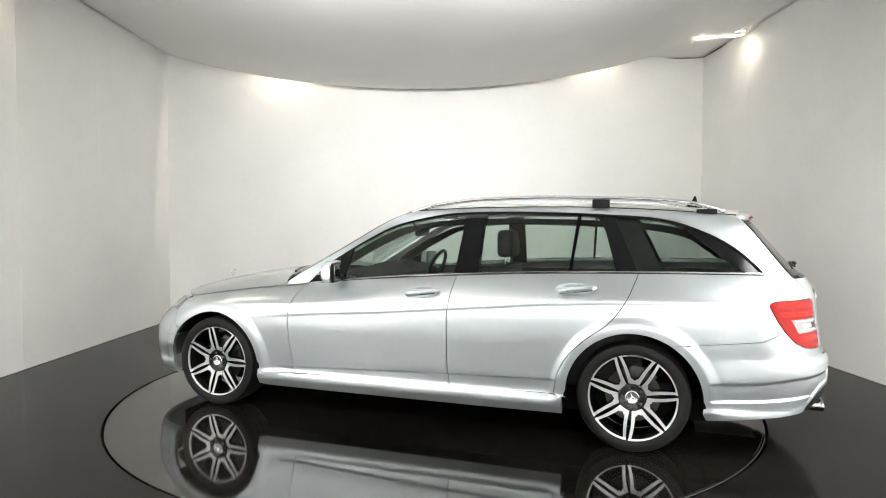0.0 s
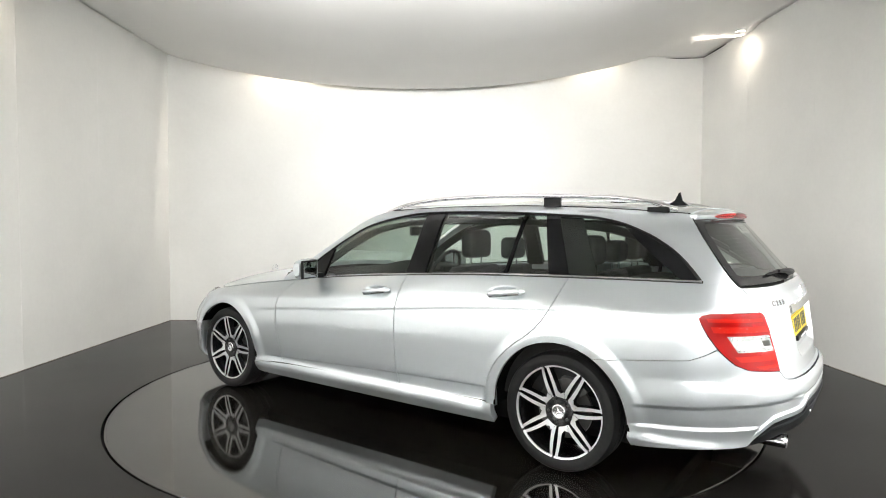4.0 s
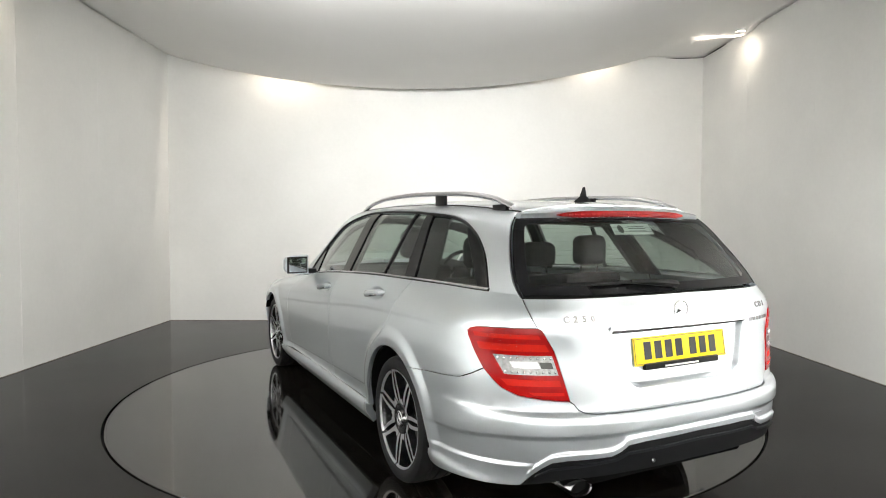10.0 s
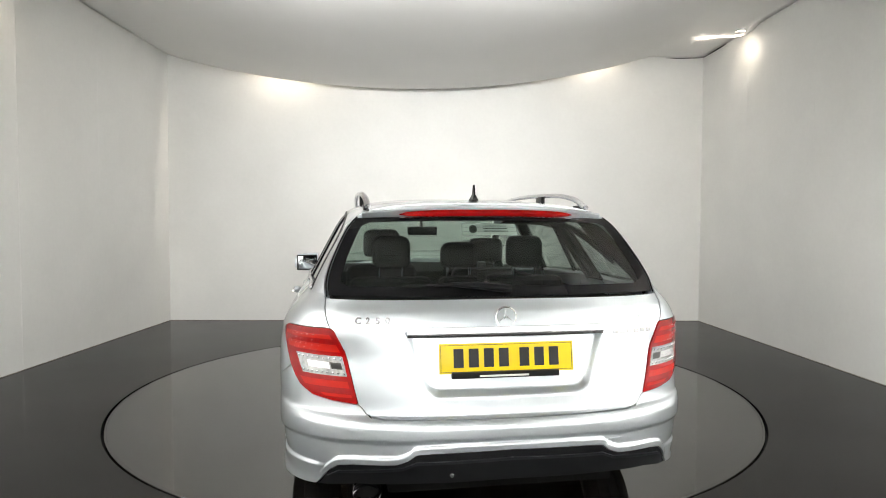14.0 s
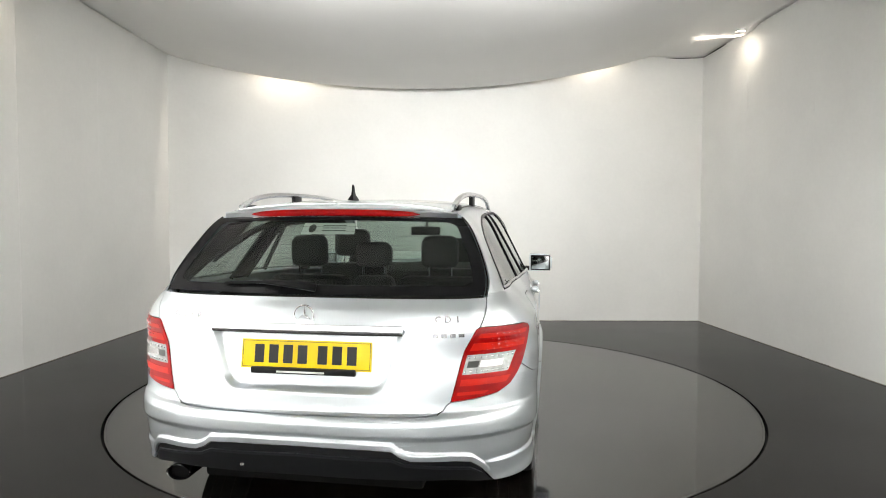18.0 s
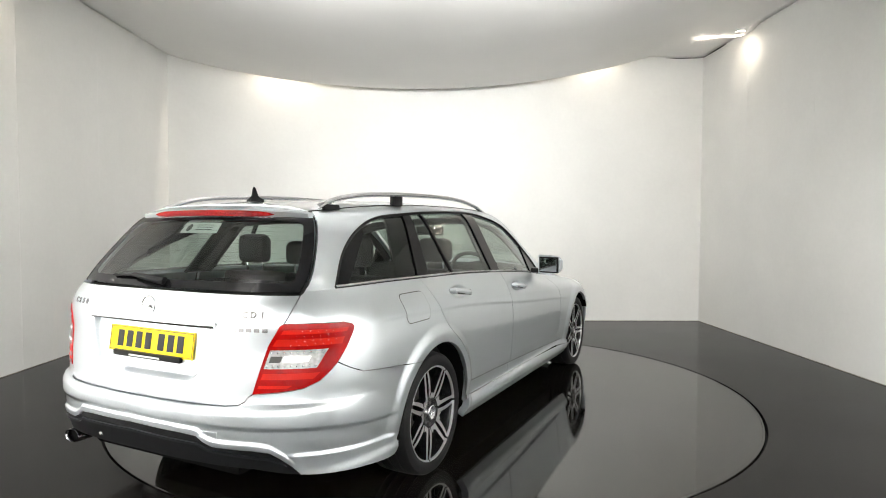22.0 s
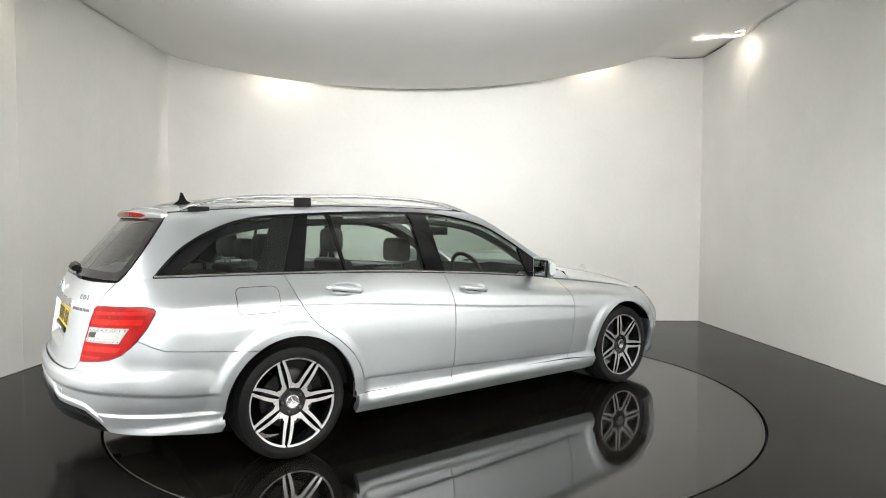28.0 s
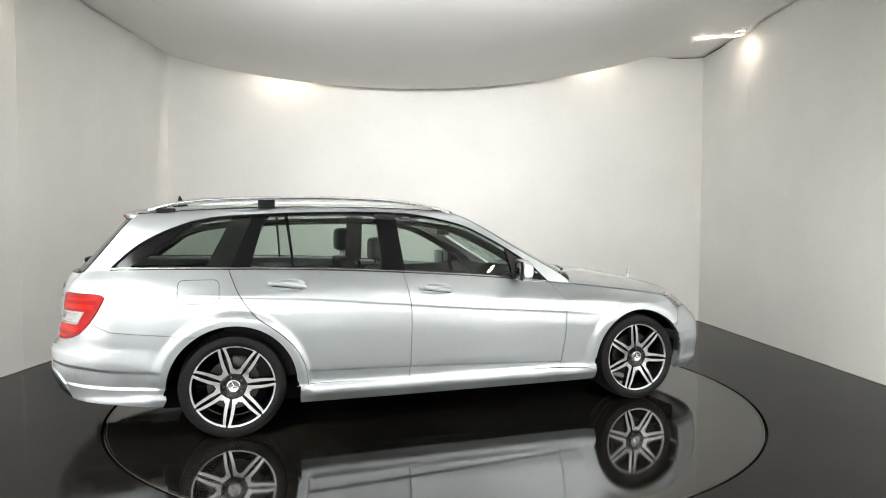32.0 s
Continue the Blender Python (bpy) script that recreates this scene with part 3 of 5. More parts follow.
def patch(name, poly, surf, mat, parent, gap=0.014, inset=0.0024, flange=0.024, lift=0.0, flip=False, both=False, label="", off=None, scale=(1, 1)):
    """A panel: the surface inside an outline, with edges turned inwards. flip: on the car's other side; both: across the middle."""
    ring = dense(poly, gap)
    middle = None
    if both:
        keep = np.hypot(*(ring - np.roll(ring, 1, 0)).T) > 1e-6
        ring = ring[keep]
        middle = np.abs(surf(ring[:, 0], ring[:, 1])[:, 0]) < 0.003
        before = ring.copy()
    if inset:
        keep = np.hypot(*(ring - np.roll(ring, 1, 0)).T) > 1e-6
        ring = ring[keep]
        t = np.roll(ring, -1, 0) - np.roll(ring, 1, 0)
        t /= np.maximum(np.hypot(*t.T)[:, None], 1e-9)
        ring = ring + inset * np.stack([-t[:, 1], t[:, 0]], -1)
        if both:
            ring[middle, 0] = before[middle, 0]
    lo, hi = ring.min(0), ring.max(0)
    gx, gy = np.meshgrid(np.arange(lo[0], hi[0], gap), np.arange(lo[1], hi[1], gap * 0.8))
    pts = np.stack([gx.ravel(), gy.ravel()], -1)
    pts[:, 0] += (np.arange(len(gx)).repeat(gx.shape[1]) % 2) * gap * 0.5
    pts = pts[inside(ring, pts)]
    if len(pts):
        far = np.ones(len(pts), bool)
        for a in range(0, len(pts), 2000):
            d = np.hypot(pts[a:a + 2000, None, 0] - ring[None, :, 0], pts[a:a + 2000, None, 1] - ring[None, :, 1]).min(1)
            far[a:a + 2000] = d > gap * 0.5
        pts = pts[far]
    allp = np.concatenate([ring, pts]) if len(pts) else ring
    nr = len(ring)
    vs, _, fs, ov, _, _ = delaunay_2d_cdt([Vector(p) for p in allp], [(i, (i + 1) % nr) for i in range(nr)], [], 1, 1e-7)
    uv = np.array([tuple(v) for v in vs])
    n = normals_of(surf, uv)
    p = surf(uv[:, 0], uv[:, 1])
    s = 1.0 if np.mean(np.einsum("ij,ij->i", n, p - CAR_MID)) > 0 else -1.0
    n = n * s
    if both:
        mids = np.abs(p[:, 0]) < 0.003
        n[mids, 0] = 0
        n /= np.maximum(np.linalg.norm(n, axis=1, keepdims=True), 1e-12)
        p[mids, 0] = 0
    p = p + n * lift
    src = {o: k for k, group in enumerate(ov) for o in group}
    loop = [src[i] for i in range(nr) if i in src]
    cent = np.array([uv[list(f)].mean(0) for f in fs])
    good = inside(ring, cent)
    tris = [tuple(f) for f, g in zip(fs, good) if g]
    tri_n = np.cross(p[[f[1] for f in tris]] - p[[f[0] for f in tris]], p[[f[2] for f in tris]] - p[[f[0] for f in tris]])
    if np.sum(np.einsum("ij,ij->i", tri_n, n[[f[0] for f in tris]])) < 0:
        tris = [f[::-1] for f in tris]
    verts, norms, faces = p, n, list(tris)
    if flange:
        base = len(p)
        top, deep = p[loop], p[loop] - n[loop] * flange
        side_n = np.cross(np.roll(top, -1, 0) - np.roll(top, 1, 0), n[loop])
        side_n /= np.maximum(np.linalg.norm(side_n, axis=1, keepdims=True), 1e-12)
        mid = p.mean(0)
        if np.sum(np.einsum("ij,ij->i", side_n, top - mid)) < 0:
            side_n = -side_n
        m = len(loop)
        verts = np.concatenate([p, top, deep])
        norms = np.concatenate([n, side_n, side_n])
        for i in range(m):
            j = (i + 1) % m
            if both and abs(top[i][0]) < 0.003 and abs(top[j][0]) < 0.003:
                continue
            faces += [(base + i, base + m + i, base + m + j, base + j)]
    if both:
        k = len(verts)
        verts = np.concatenate([verts, verts * (-1, 1, 1)])
        norms = np.concatenate([norms, norms * (-1, 1, 1)])
        faces = faces + [tuple(i + k for i in f[::-1]) for f in faces]
    elif flip:
        verts, norms = verts * (-1, 1, 1), norms * (-1, 1, 1)
        faces = [f[::-1] for f in faces]
    me = bpy.data.meshes.new(name)
    me.from_pydata(verts.tolist(), [], faces)
    me.materials.append(mat)
    me.shade_smooth()
    me.normals_split_custom_set_from_vertices(norms.tolist())
    ob = new(name, me)
    ob.parent = parent
    if off:
        ob.location = off
    if label:
        tagged(ob, label)
    return ob


# -- the car
CAR = tagged(new("car"), "silver metallic estate car with roof rails and two-tone alloy wheels", "car")
OFF = (*CAR_OFF, 0.0)


def pair(name, poly, surf, mat, label="", **k):
    """The same panel on both flanks."""
    return [patch(name, poly, surf, mat, CAR, flip=f, off=OFF, label=label, **k) for f in (False, True)]


def carpart(name, bm, mat, label="", parent=None, smooth=True):
    return part(name, bm, mat, parent or CAR, label, smooth, OFF if parent is None else None)


# seam lines on the flank (y, z)
SEAM_FRONT = bow([(2.106, 0.846), (2.146, 0.765), (2.166, 0.654), (2.160, 0.505), (2.141, 0.354), (2.135, 0.276)])
SEAM_MID = bow([(1.029, 0.951), (1.055, 0.843), (1.071, 0.709), (1.070, 0.505), (1.066, 0.284)])
SEAM_REAR = bow([(-0.022, 0.990), (0.035, 0.851), (0.122, 0.726), (0.272, 0.607), (0.365, 0.505), (0.413, 0.402), (0.433, 0.290)])


def belt_line(y0, y1, n=24, drop=0.002):
    return [(y0 + (y1 - y0) * i / n, float(belt(y0 + (y1 - y0) * i / n)) - drop) for i in range(n + 1)]


Q_GB = q_of(0.66, -0.800)
# outline of the tail lamp: outer edge downwards, inner edge upwards, top
LAMP = [(-0.638, 0.848), (-0.643, 0.830), (-0.674, 0.766), (-0.708, 0.712), (-0.736, 0.680), (-0.772, 0.646), (-0.828, 0.620), (-0.905, 0.608), (-0.997, 0.600),
        (-0.968, 0.696), (-0.938, 0.788), (-0.900, 0.862), (-0.886, 0.872), (-0.783, 0.871), (-0.680, 0.868), (-0.648, 0.859)]
GATE_LOW = [(-1.095, 0.554), (-1.05, 0.558), (-1.027, 0.568), (-1.012, 0.588)]
BUMPER_SEAM = [(-0.30, 0.620), (-0.45, 0.638), (-0.605, 0.657), (-0.66, 0.682)]


def build_body():
    # doors
    pair("front_door", [*SEAM_FRONT, *SEAM_MID[::-1], *belt_line(1.031, 2.10)], shell, M_PAINT, gap=0.008)
    pair("rear_door", [*SEAM_MID, *SEAM_REAR[::-1], *belt_line(-0.02, 1.028)], shell, M_PAINT, gap=0.008)
    # black backing strips added so the door gaps read as deep shade
    for line in (SEAM_FRONT, SEAM_MID, SEAM_REAR):
        pair("seam_backing", [*[(y - 0.012, z) for y, z in line], *[(y + 0.012, z) for y, z in line[::-1]]], shell, M_GAP, lift=-0.012, flange=0.0, inset=0.0, gap=0.02)
    # front wing
    a = arc(HUB_F, ARCH_F, 38, 188)
    pair("front_wing", [*SEAM_FRONT, (2.400, 0.258), *a[::-1], (3.06, 0.55), (q_of(0.80, 3.10), 0.622), (q_of(0.79, 3.09), 0.66), (3.008, 0.737), *belt_line(2.99, 2.108)], shell, M_PAINT, gap=0.010)
    # rear quarter
    a = arc(HUB_R, ARCH_R, -4, 122)
    pair("rear_quarter", [*SEAM_REAR, *a, *BUMPER_SEAM, *LAMP[3::-1], *LAMP[:11:-1],
                          (q_of(0.64, -0.83), 0.93), (Q_GB, 0.978), (Q_GB + 0.03, 0.996), *belt_line(q_of(0.70, -0.72), -0.025)], shell, M_PAINT, gap=0.010)
    # rear bumper, across the middle
    mid = q_of(0.0, -1.0)
    a = arc(HUB_R, ARCH_R, 122, 188)
    pair_poly = [*a, *SKIRT[:-1], (mid, 0.443), (mid, 0.552), *[(u, v - 0.001) for u, v in GATE_LOW], *[(u, v - 0.002) for u, v in LAMP[8:2:-1]], *BUMPER_SEAM[::-1]]
    patch("rear_bumper", pair_poly, shell, M_PAINT, CAR, both=True, off=OFF, gap=0.0065, inset=0.0012)
    # tailgate below its window
    gate = [(mid, 0.553), *GATE_LOW, *LAMP[8:13], (q_of(0.64, -0.83), 0.93), (Q_GB, 0.978), (mid, 0.978)]
    patch("tailgate", gate, shell, M_PAINT, CAR, both=True, off=OFF, gap=0.008, inset=0.0016)
    # front bumper
    midf = q_of(0.0, 3.5)
    a = arc(HUB_F, ARCH_F, -18, 38)
    patch("front_bumper", [*a, (3.06, 0.548), (q_of(0.80, 3.10), 0.620), (q_of(0.78, 3.11), 0.655), (q_of(0.70, 3.25), 0.655), (q_of(0.58, 3.36), 0.655), (q_of(0.4, 3.45), 0.56), (midf, 0.56), (midf, 0.20), (q_of(0.6, 3.35), 0.19), (q_of(0.80, 3.12), 0.195)], shell, M_PAINT, CAR, both=True, off=OFF)
    # bonnet, roof
    n = 26
    ys = [2.08 + (3.24 - 2.08) * i / n for i in range(n + 1)]

    def bonnet_edge(y):
        return float(x_belt(y)) * (1 - 0.03 * min(1.5, max(0, (y - 2.3) / 0.7)) ** 2) * 0.99 - 0.28 * max(0, (y - 2.95) / 0.37) ** 3
    patch("bonnet", [(0.0, 2.30)] + [(0.3, 2.27), (0.6, 2.17)] + [(bonnet_edge(y), y) for y in ys] + [(0.22, 3.29), (0.0, 3.31)], hood, M_PAINT, CAR, both=True, off=OFF, gap=0.03, flange=0.03)
    patch("roof", [(0.0, -0.60), (0.30, -0.585), (DITCH - 0.004, -0.55), (DITCH - 0.004, 1.36), (0.3, 1.42), (0.0, 1.45)], roof, M_PAINT, CAR, both=True, off=OFF, gap=0.03)


build_body()


# -- windows, pillars and roof fittings
DLO_TOP = bow([(2.09, 0.869), (1.985, 0.975), (1.826, 1.082), (1.69, 1.160), (1.49, 1.254), (1.28, 1.305), (1.135, 1.328), (1.03, 1.335), (0.76, 1.339), (0.41, 1.332), (0.147, 1.319), (-0.07, 1.304), (-0.20, 1.281), (-0.36, 1.224), (-0.44, 1.184), (-0.525, 1.130), (-0.60, 1.063), (-0.658, 1.001)])


def on_side(y, z, out=0.0):
    p = side(np.array(y), np.array(z))
    n = normals_of(side, np.array([[y, z]]))[0]
    n = n if n[0] > 0 else -n
    return [float(a) for a in p + n * out]


def mirror_x(bm):
    bmesh.ops.scale(bm, vec=(-1, 1, 1), verts=bm.verts)


def both_sides(name, make, mat, label="", **k):
    """A part built on the right, and its mirror on the left."""
    obs = []
    for flip in (False, True):
        bm = bmesh.new()
        make(bm)
        if flip:
            mirror_x(bm)
        obs.append(carpart(name, bm, mat, label, **k))
    return obs


def build_upper():
    # A-pillar, roof edge and D-pillar in one painted frame on each side
    a_edge = [(2.12, float(belt(2.12)) + 0.002), (2.27, float(belt(2.27)) + 0.002)] + [(float(a_pillar(z)), z) for z in np.linspace(0.872, 1.345, 20)]
    r_edge = [(y, ditch_z(y)) for y in np.linspace(1.34, -0.53, 40)]
    d_edge = [(float(d_pillar(z)), z) for z in np.linspace(1.29, 0.978, 16)]
    pair("side_frame", [*a_edge, *r_edge, *d_edge, *[(y, float(belt(y)) - 0.008) for y in (-0.75, -0.70, -0.66)], *DLO_TOP[::-1]], side, M_PAINT, gap=0.012)
    # black pillars, set a little back
    dark = dict(lift=-0.003, flange=0.02, gap=0.02)
    pair("b_pillar", [(1.026, 1.332), (0.888, 1.336), (0.902, 0.968), (1.052, 0.954)], side, M_GLOSSBLACK, **dark)
    pair("c_pillar", [(0.200, 1.320), (0.120, 1.315), (-0.018, 0.996), (0.098, 0.994)], side, M_GLOSSBLACK, **dark)
    pair("window_divider", [(0.333, 1.327), (0.308, 1.325), (0.343, 0.988), (0.364, 0.988)], side, M_GLOSSBLACK, **dark)
    pair("mirror_triangle", [(2.075, 0.876), (1.975, 0.972), (1.826, 1.074), (1.795, 1.092), (1.832, 0.896)], side, M_GLOSSBLACK, **dark)
    pair("rear_window_mask", [(-0.652, 1.002), (-0.597, 1.058), (-0.52, 1.125), (-0.437, 1.179), (-0.36, 1.218), (-0.25, 1.258), (-0.31, 1.195), (-0.46, 1.080), (-0.555, 1.012), (-0.56, 1.0)], side, M_GLOSSBLACK, lift=-0.007, flange=0.004, gap=0.02)
    # dark inner trim behind the rear pillar
    pair("pillar_trim", [(0.16, 1.30), (0.06, 1.295), (-0.09, 1.02), (0.02, 0.99)], side, M_GAP, lift=-0.045, flange=0.02, gap=0.03)
    # panes
    glass = dict(lift=-0.010, flange=0.004, inset=0.0, gap=0.03)
    pair("front_window", [(1.832, 0.893), (1.795, 1.090), (1.69, 1.150), (1.49, 1.246), (1.28, 1.298), (1.03, 1.328), (1.055, 0.955)], side, M_GLASS, **glass)
    pair("rear_window", [(0.885, 1.331), (0.333, 1.323), (0.364, 0.986), (0.902, 0.968)], side, M_GLASS, **glass)
    pair("quarter_light", [(0.308, 1.321), (0.200, 1.314), (0.098, 0.996), (0.343, 0.990)], side, M_GLASS, **glass)
    pair("cargo_window", [(0.120, 1.311), (-0.07, 1.298), (-0.20, 1.275), (-0.36, 1.218), (-0.437, 1.178), (-0.52, 1.124), (-0.597, 1.057), (-0.652, 1.001), (-0.016, 0.998)], side, M_GLASSDARK, **glass)

    def seal(bm):
        tube(bm, [on_side(y, z - 0.004, -0.0035) for y, z in DLO_TOP], 0.0075, 8)
    both_sides("window_seal", seal, M_BLACK)

    def trim(bm):
        tube(bm, [on_side(y, float(belt(y)) + 0.004, 0.002) for y in np.linspace(2.08, -0.655, 60)], 0.0075, 8, 0.8)
    both_sides("belt_trim", trim, M_ALU, "bright aluminium belt moulding")

    def gutter(bm):
        tube(bm, [[DITCH - 0.002, y, ditch_z(y) - 0.001] for y in np.linspace(1.34, -0.54, 50)], 0.0042, 6)
    both_sides("roof_gutter", gutter, M_BLACK)
    # screens
    patch("windscreen", [(-0.965, 0.865), (0.965, 0.865), (0.955, 1.335), (-0.955, 1.335)], screen, M_SCREEN, CAR, gap=0.04, off=OFF, flange=0.004)
    patch("rear_screen", [(-0.985, 0.984), (0.985, 0.984), (0.985, 1.286), (-0.985, 1.286)], tail, M_GLASSDARK, CAR, gap=0.03, off=OFF, flange=0.004)
    ring_out = [(-0.98, 0.985), (0.98, 0.985), (0.98, 1.285), (-0.98, 1.285)]
    ring_in = [(-0.80, 1.018), (0.86, 1.018), (0.91, 1.032), (0.90, 1.250), (0.86, 1.265), (-0.86, 1.265), (-0.90, 1.250), (-0.91, 1.032), (-0.86, 1.018)]
    patch("screen_border", [*ring_out, (-0.98, 0.9852), (-0.80, 1.0182), *ring_in[:0:-1], (-0.8, 1.018)], tail, M_GLOSSBLACK, CAR, gap=0.03, inset=0.0, lift=0.0016, flange=0.0, off=OFF)
    for z in np.linspace(1.06, 1.24, 11):
        bm = bmesh.new()
        tube(bm, [[float(c) for c in tail(np.array(u), np.array(z)) + np.array([0, 0.006, 0])] for u in np.linspace(-0.8, 0.8, 14)], 0.0005, 4)
        carpart("heater_wire", bm, M_TRIM)

    # spoiler and high brake lamp
    bm = bmesh.new()
    rows = []
    for i in range(41):
        u = -1 + 2 * i / 40
        x = 0.530 * u
        end = abs(u) ** 2.2
        tip_y, tip_z = -0.675 + 0.095 * end, 1.327 - 0.018 * end
        top = roof(np.array(x), np.array(-0.52))[2]
        root = float(top) + 0.003 - 0.010 * end
        rows.append([bm.verts.new(p) for p in ((x, -0.50, root - 0.006), (x, -0.52, root), (x, (tip_y - 0.52) / 2, (root + tip_z) / 2 + 0.004), (x, tip_y + 0.008, tip_z + 0.003), (x, tip_y, tip_z - 0.004),
                                               (x, tip_y + 0.010, tip_z - 0.026), (x, tip_y + 0.022, tip_z - 0.038), (x, -0.54, 1.278))])
    for a, b in zip(rows, rows[1:]):
        for k in range(len(a) - 1):
            bm.faces.new((a[k], b[k], b[k + 1], a[k + 1]))
    bm.faces.new(rows[0]), bm.faces.new(rows[-1][::-1])
    spoiler = carpart("roof_spoiler", bm, M_PAINT)
    bm = bmesh.new()
    rows = []
    for i in range(31):
        u = -1 + 2 * i / 30
        x = 0.378 * u
        v = x / 0.530
        end = abs(v) ** 2.2
        ty, tz = -0.675 + 0.095 * end, 1.327 - 0.018 * end
        h = 0.012 * (1 - abs(u) ** 10) + 0.002
        mid = tz - 0.016
        rows.append([bm.verts.new(p) for p in ((x, ty + 0.02, mid + h), (x, ty - 0.004, mid + h * 0.9), (x, ty + 0.002, mid - h * 0.9), (x, ty + 0.02, mid - h))])
    for a, b in zip(rows, rows[1:]):
        for k in range(3):
            bm.faces.new((a[k], b[k], b[k + 1], a[k + 1]))
    bm.faces.new(rows[0]), bm.faces.new(rows[-1][::-1])
    brake = carpart("brake_lamp", bm, M_RED, "long red high-level brake lamp", parent=spoiler)
    for i in range(26):
        x = -0.345 + 0.69 * i / 25
        end = abs(x / 0.530) ** 2.2
        bm = bmesh.new()
        ty, tz = -0.675 + 0.095 * end, 1.327 - 0.018 * end
        box(bm, (x - 0.0115, ty - 0.0041, tz - 0.020), (x + 0.0115, ty + 0.004, tz - 0.014), 0.001)
        carpart("led", bm, M_RED, parent=brake, smooth=False)

    # chrome bar standing in for a white reflection under the brake lamp
    bm = bmesh.new()
    tube(bm, [(x, -0.675 + 0.095 * abs(x / 0.530) ** 2.2 + 0.006, 1.327 - 0.018 * abs(x / 0.530) ** 2.2 - 0.0315) for x in np.linspace(-0.375, 0.375, 25)], 0.0032, 6)
    carpart("lamp_glint", bm, M_CHROME, "thin bright line for a reflection under the lamp", parent=spoiler)

    # roof rails with their black feet
    rail_line = bow([(1.433, 1.338), (1.251, 1.386), (0.929, 1.420), (0.564, 1.428), (0.261, 1.423), (-0.073, 1.411), (-0.321, 1.383), (-0.481, 1.338)], 0.04)

    def rail(bm):
        tube(bm, [(0.512 - 0.02 * abs((y - 0.47) / 0.95) ** 2 + 0.01, y, z) for y, z in rail_line], 0.0145, 12, 0.85)
    rails = both_sides("roof_rail", rail, M_ALU, "satin aluminium roof rail")
    for r, flip in zip(rails, (1, -1)):
        for y0, y1, z1 in ((0.155, 0.258, 1.415), (1.26, 1.38, 1.350), (-0.44, -0.33, 1.352)):
            bm = bmesh.new()
            mid = (y0 + y1) / 2
            vs = box(bm, (0.508 * flip - 0.011, y0, ditch_z(mid) - 0.008), (0.508 * flip + 0.011, y1, z1), 0.005)
            part("rail_foot", bm, M_BLACK, r, "black plastic foot")
    # aerial fin
    bm = bmesh.new()
    prof = [(-0.285, 1.372), (-0.300, 1.386), (-0.325, 1.400), (-0.345, 1.446), (-0.356, 1.448), (-0.365, 1.400), (-0.40, 1.372)]
    top = float(roof(np.array(0.0), np.array(-0.34))[2])
    sides = [[bm.verts.new((sx * (0.004 + 0.011 * max(0, (1.40 - z) / 0.03)), y, max(z, top - 0.004))) for y, z in prof] for sx in (1, -1)]
    bm.faces.new(sides[0]), bm.faces.new(sides[1][::-1])
    for i in range(len(prof)):
        j = (i + 1) % len(prof)
        bm.faces.new((sides[0][j], sides[0][i], sides[1][i], sides[1][j]))
    bmesh.ops.bevel(bm, geom=bm.edges[:], offset=0.0015, segments=2, affect="EDGES")
    carpart("roof_aerial", bm, M_BLACK, "small black aerial fin")


build_upper()


def build_mirrors():
    def housing(bm):
        # rounded pod, its section shrinking outwards
        rows = []
        for i in range(9):
            s = i / 8
            x = 0.800 + 0.178 * s
            cy, cz = 1.845 - 0.02 * s, 0.955
            h = 0.072 * (1 - 0.25 * s ** 3) * (0.75 if i == 8 else 1)
            d = 0.060 * (1 - 0.30 * s ** 2) * (0.75 if i == 8 else 1)
            ring = []
            for k in range(16):
                a = TAU * k / 16
                c, t = math.cos(a), math.sin(a)
                yy = d * math.copysign(abs(c) ** 0.7, c)
                ring.append(bm.verts.new((x, cy + (yy if yy > 0 else max(yy, -0.030)), cz + h * math.copysign(abs(t) ** 0.7, t))))
            rows.append(ring)
        for a, b in zip(rows, rows[1:]):
            for k in range(16):
                bm.faces.new((a[k], a[(k + 1) % 16], b[(k + 1) % 16], b[k]))
        bm.faces.new(rows[0][::-1]), bm.faces.new(rows[-1])
    pods = both_sides("door_mirror", housing, M_PAINT)
    for pod, f in zip(pods, (1, -1)):
        def add(name, lo, hi, mat, label, bevel=0.004):
            bm = bmesh.new()
            box(bm, lo, hi, bevel)
            if name in ("mirror_rim", "mirror_glass"):
                bmesh.ops.rotate(bm, cent=(0.85, 1.806, 0.954), matrix=Matrix.Rotation(radians(-11), 3, "Z"), verts=bm.verts)
            if f < 0:
                mirror_x(bm)
            return part(name, bm, mat, pod, label)
        add("mirror_rim", (0.808, 1.800, 0.893), (0.966, 1.816, 1.014), M_BLACK, "black mirror surround", 0.006)
        add("mirror_glass", (0.818, 1.795, 0.903), (0.957, 1.802, 1.005), M_MIRROR, "door mirror glass", 0.002)
        add("mirror_foot", (0.735, 1.815, 0.888), (0.83, 1.875, 0.925), M_BLACK, "black mirror foot", 0.012)
        add("indicator", (0.86, 1.885, 0.940), (0.962, 1.899, 0.950), M_WHITELENS, "clear indicator strip", 0.003)


build_mirrors()


# -- tail, lower body and small fittings
def on_shell(q, z, out=0.0):
    p = shell(np.array([q]), np.array([z]))[0]
    n = normals_of(shell, np.array([[q, z]]))[0]
    n = n if n @ (p - CAR_MID) > 0 else -n
    return p + n * out


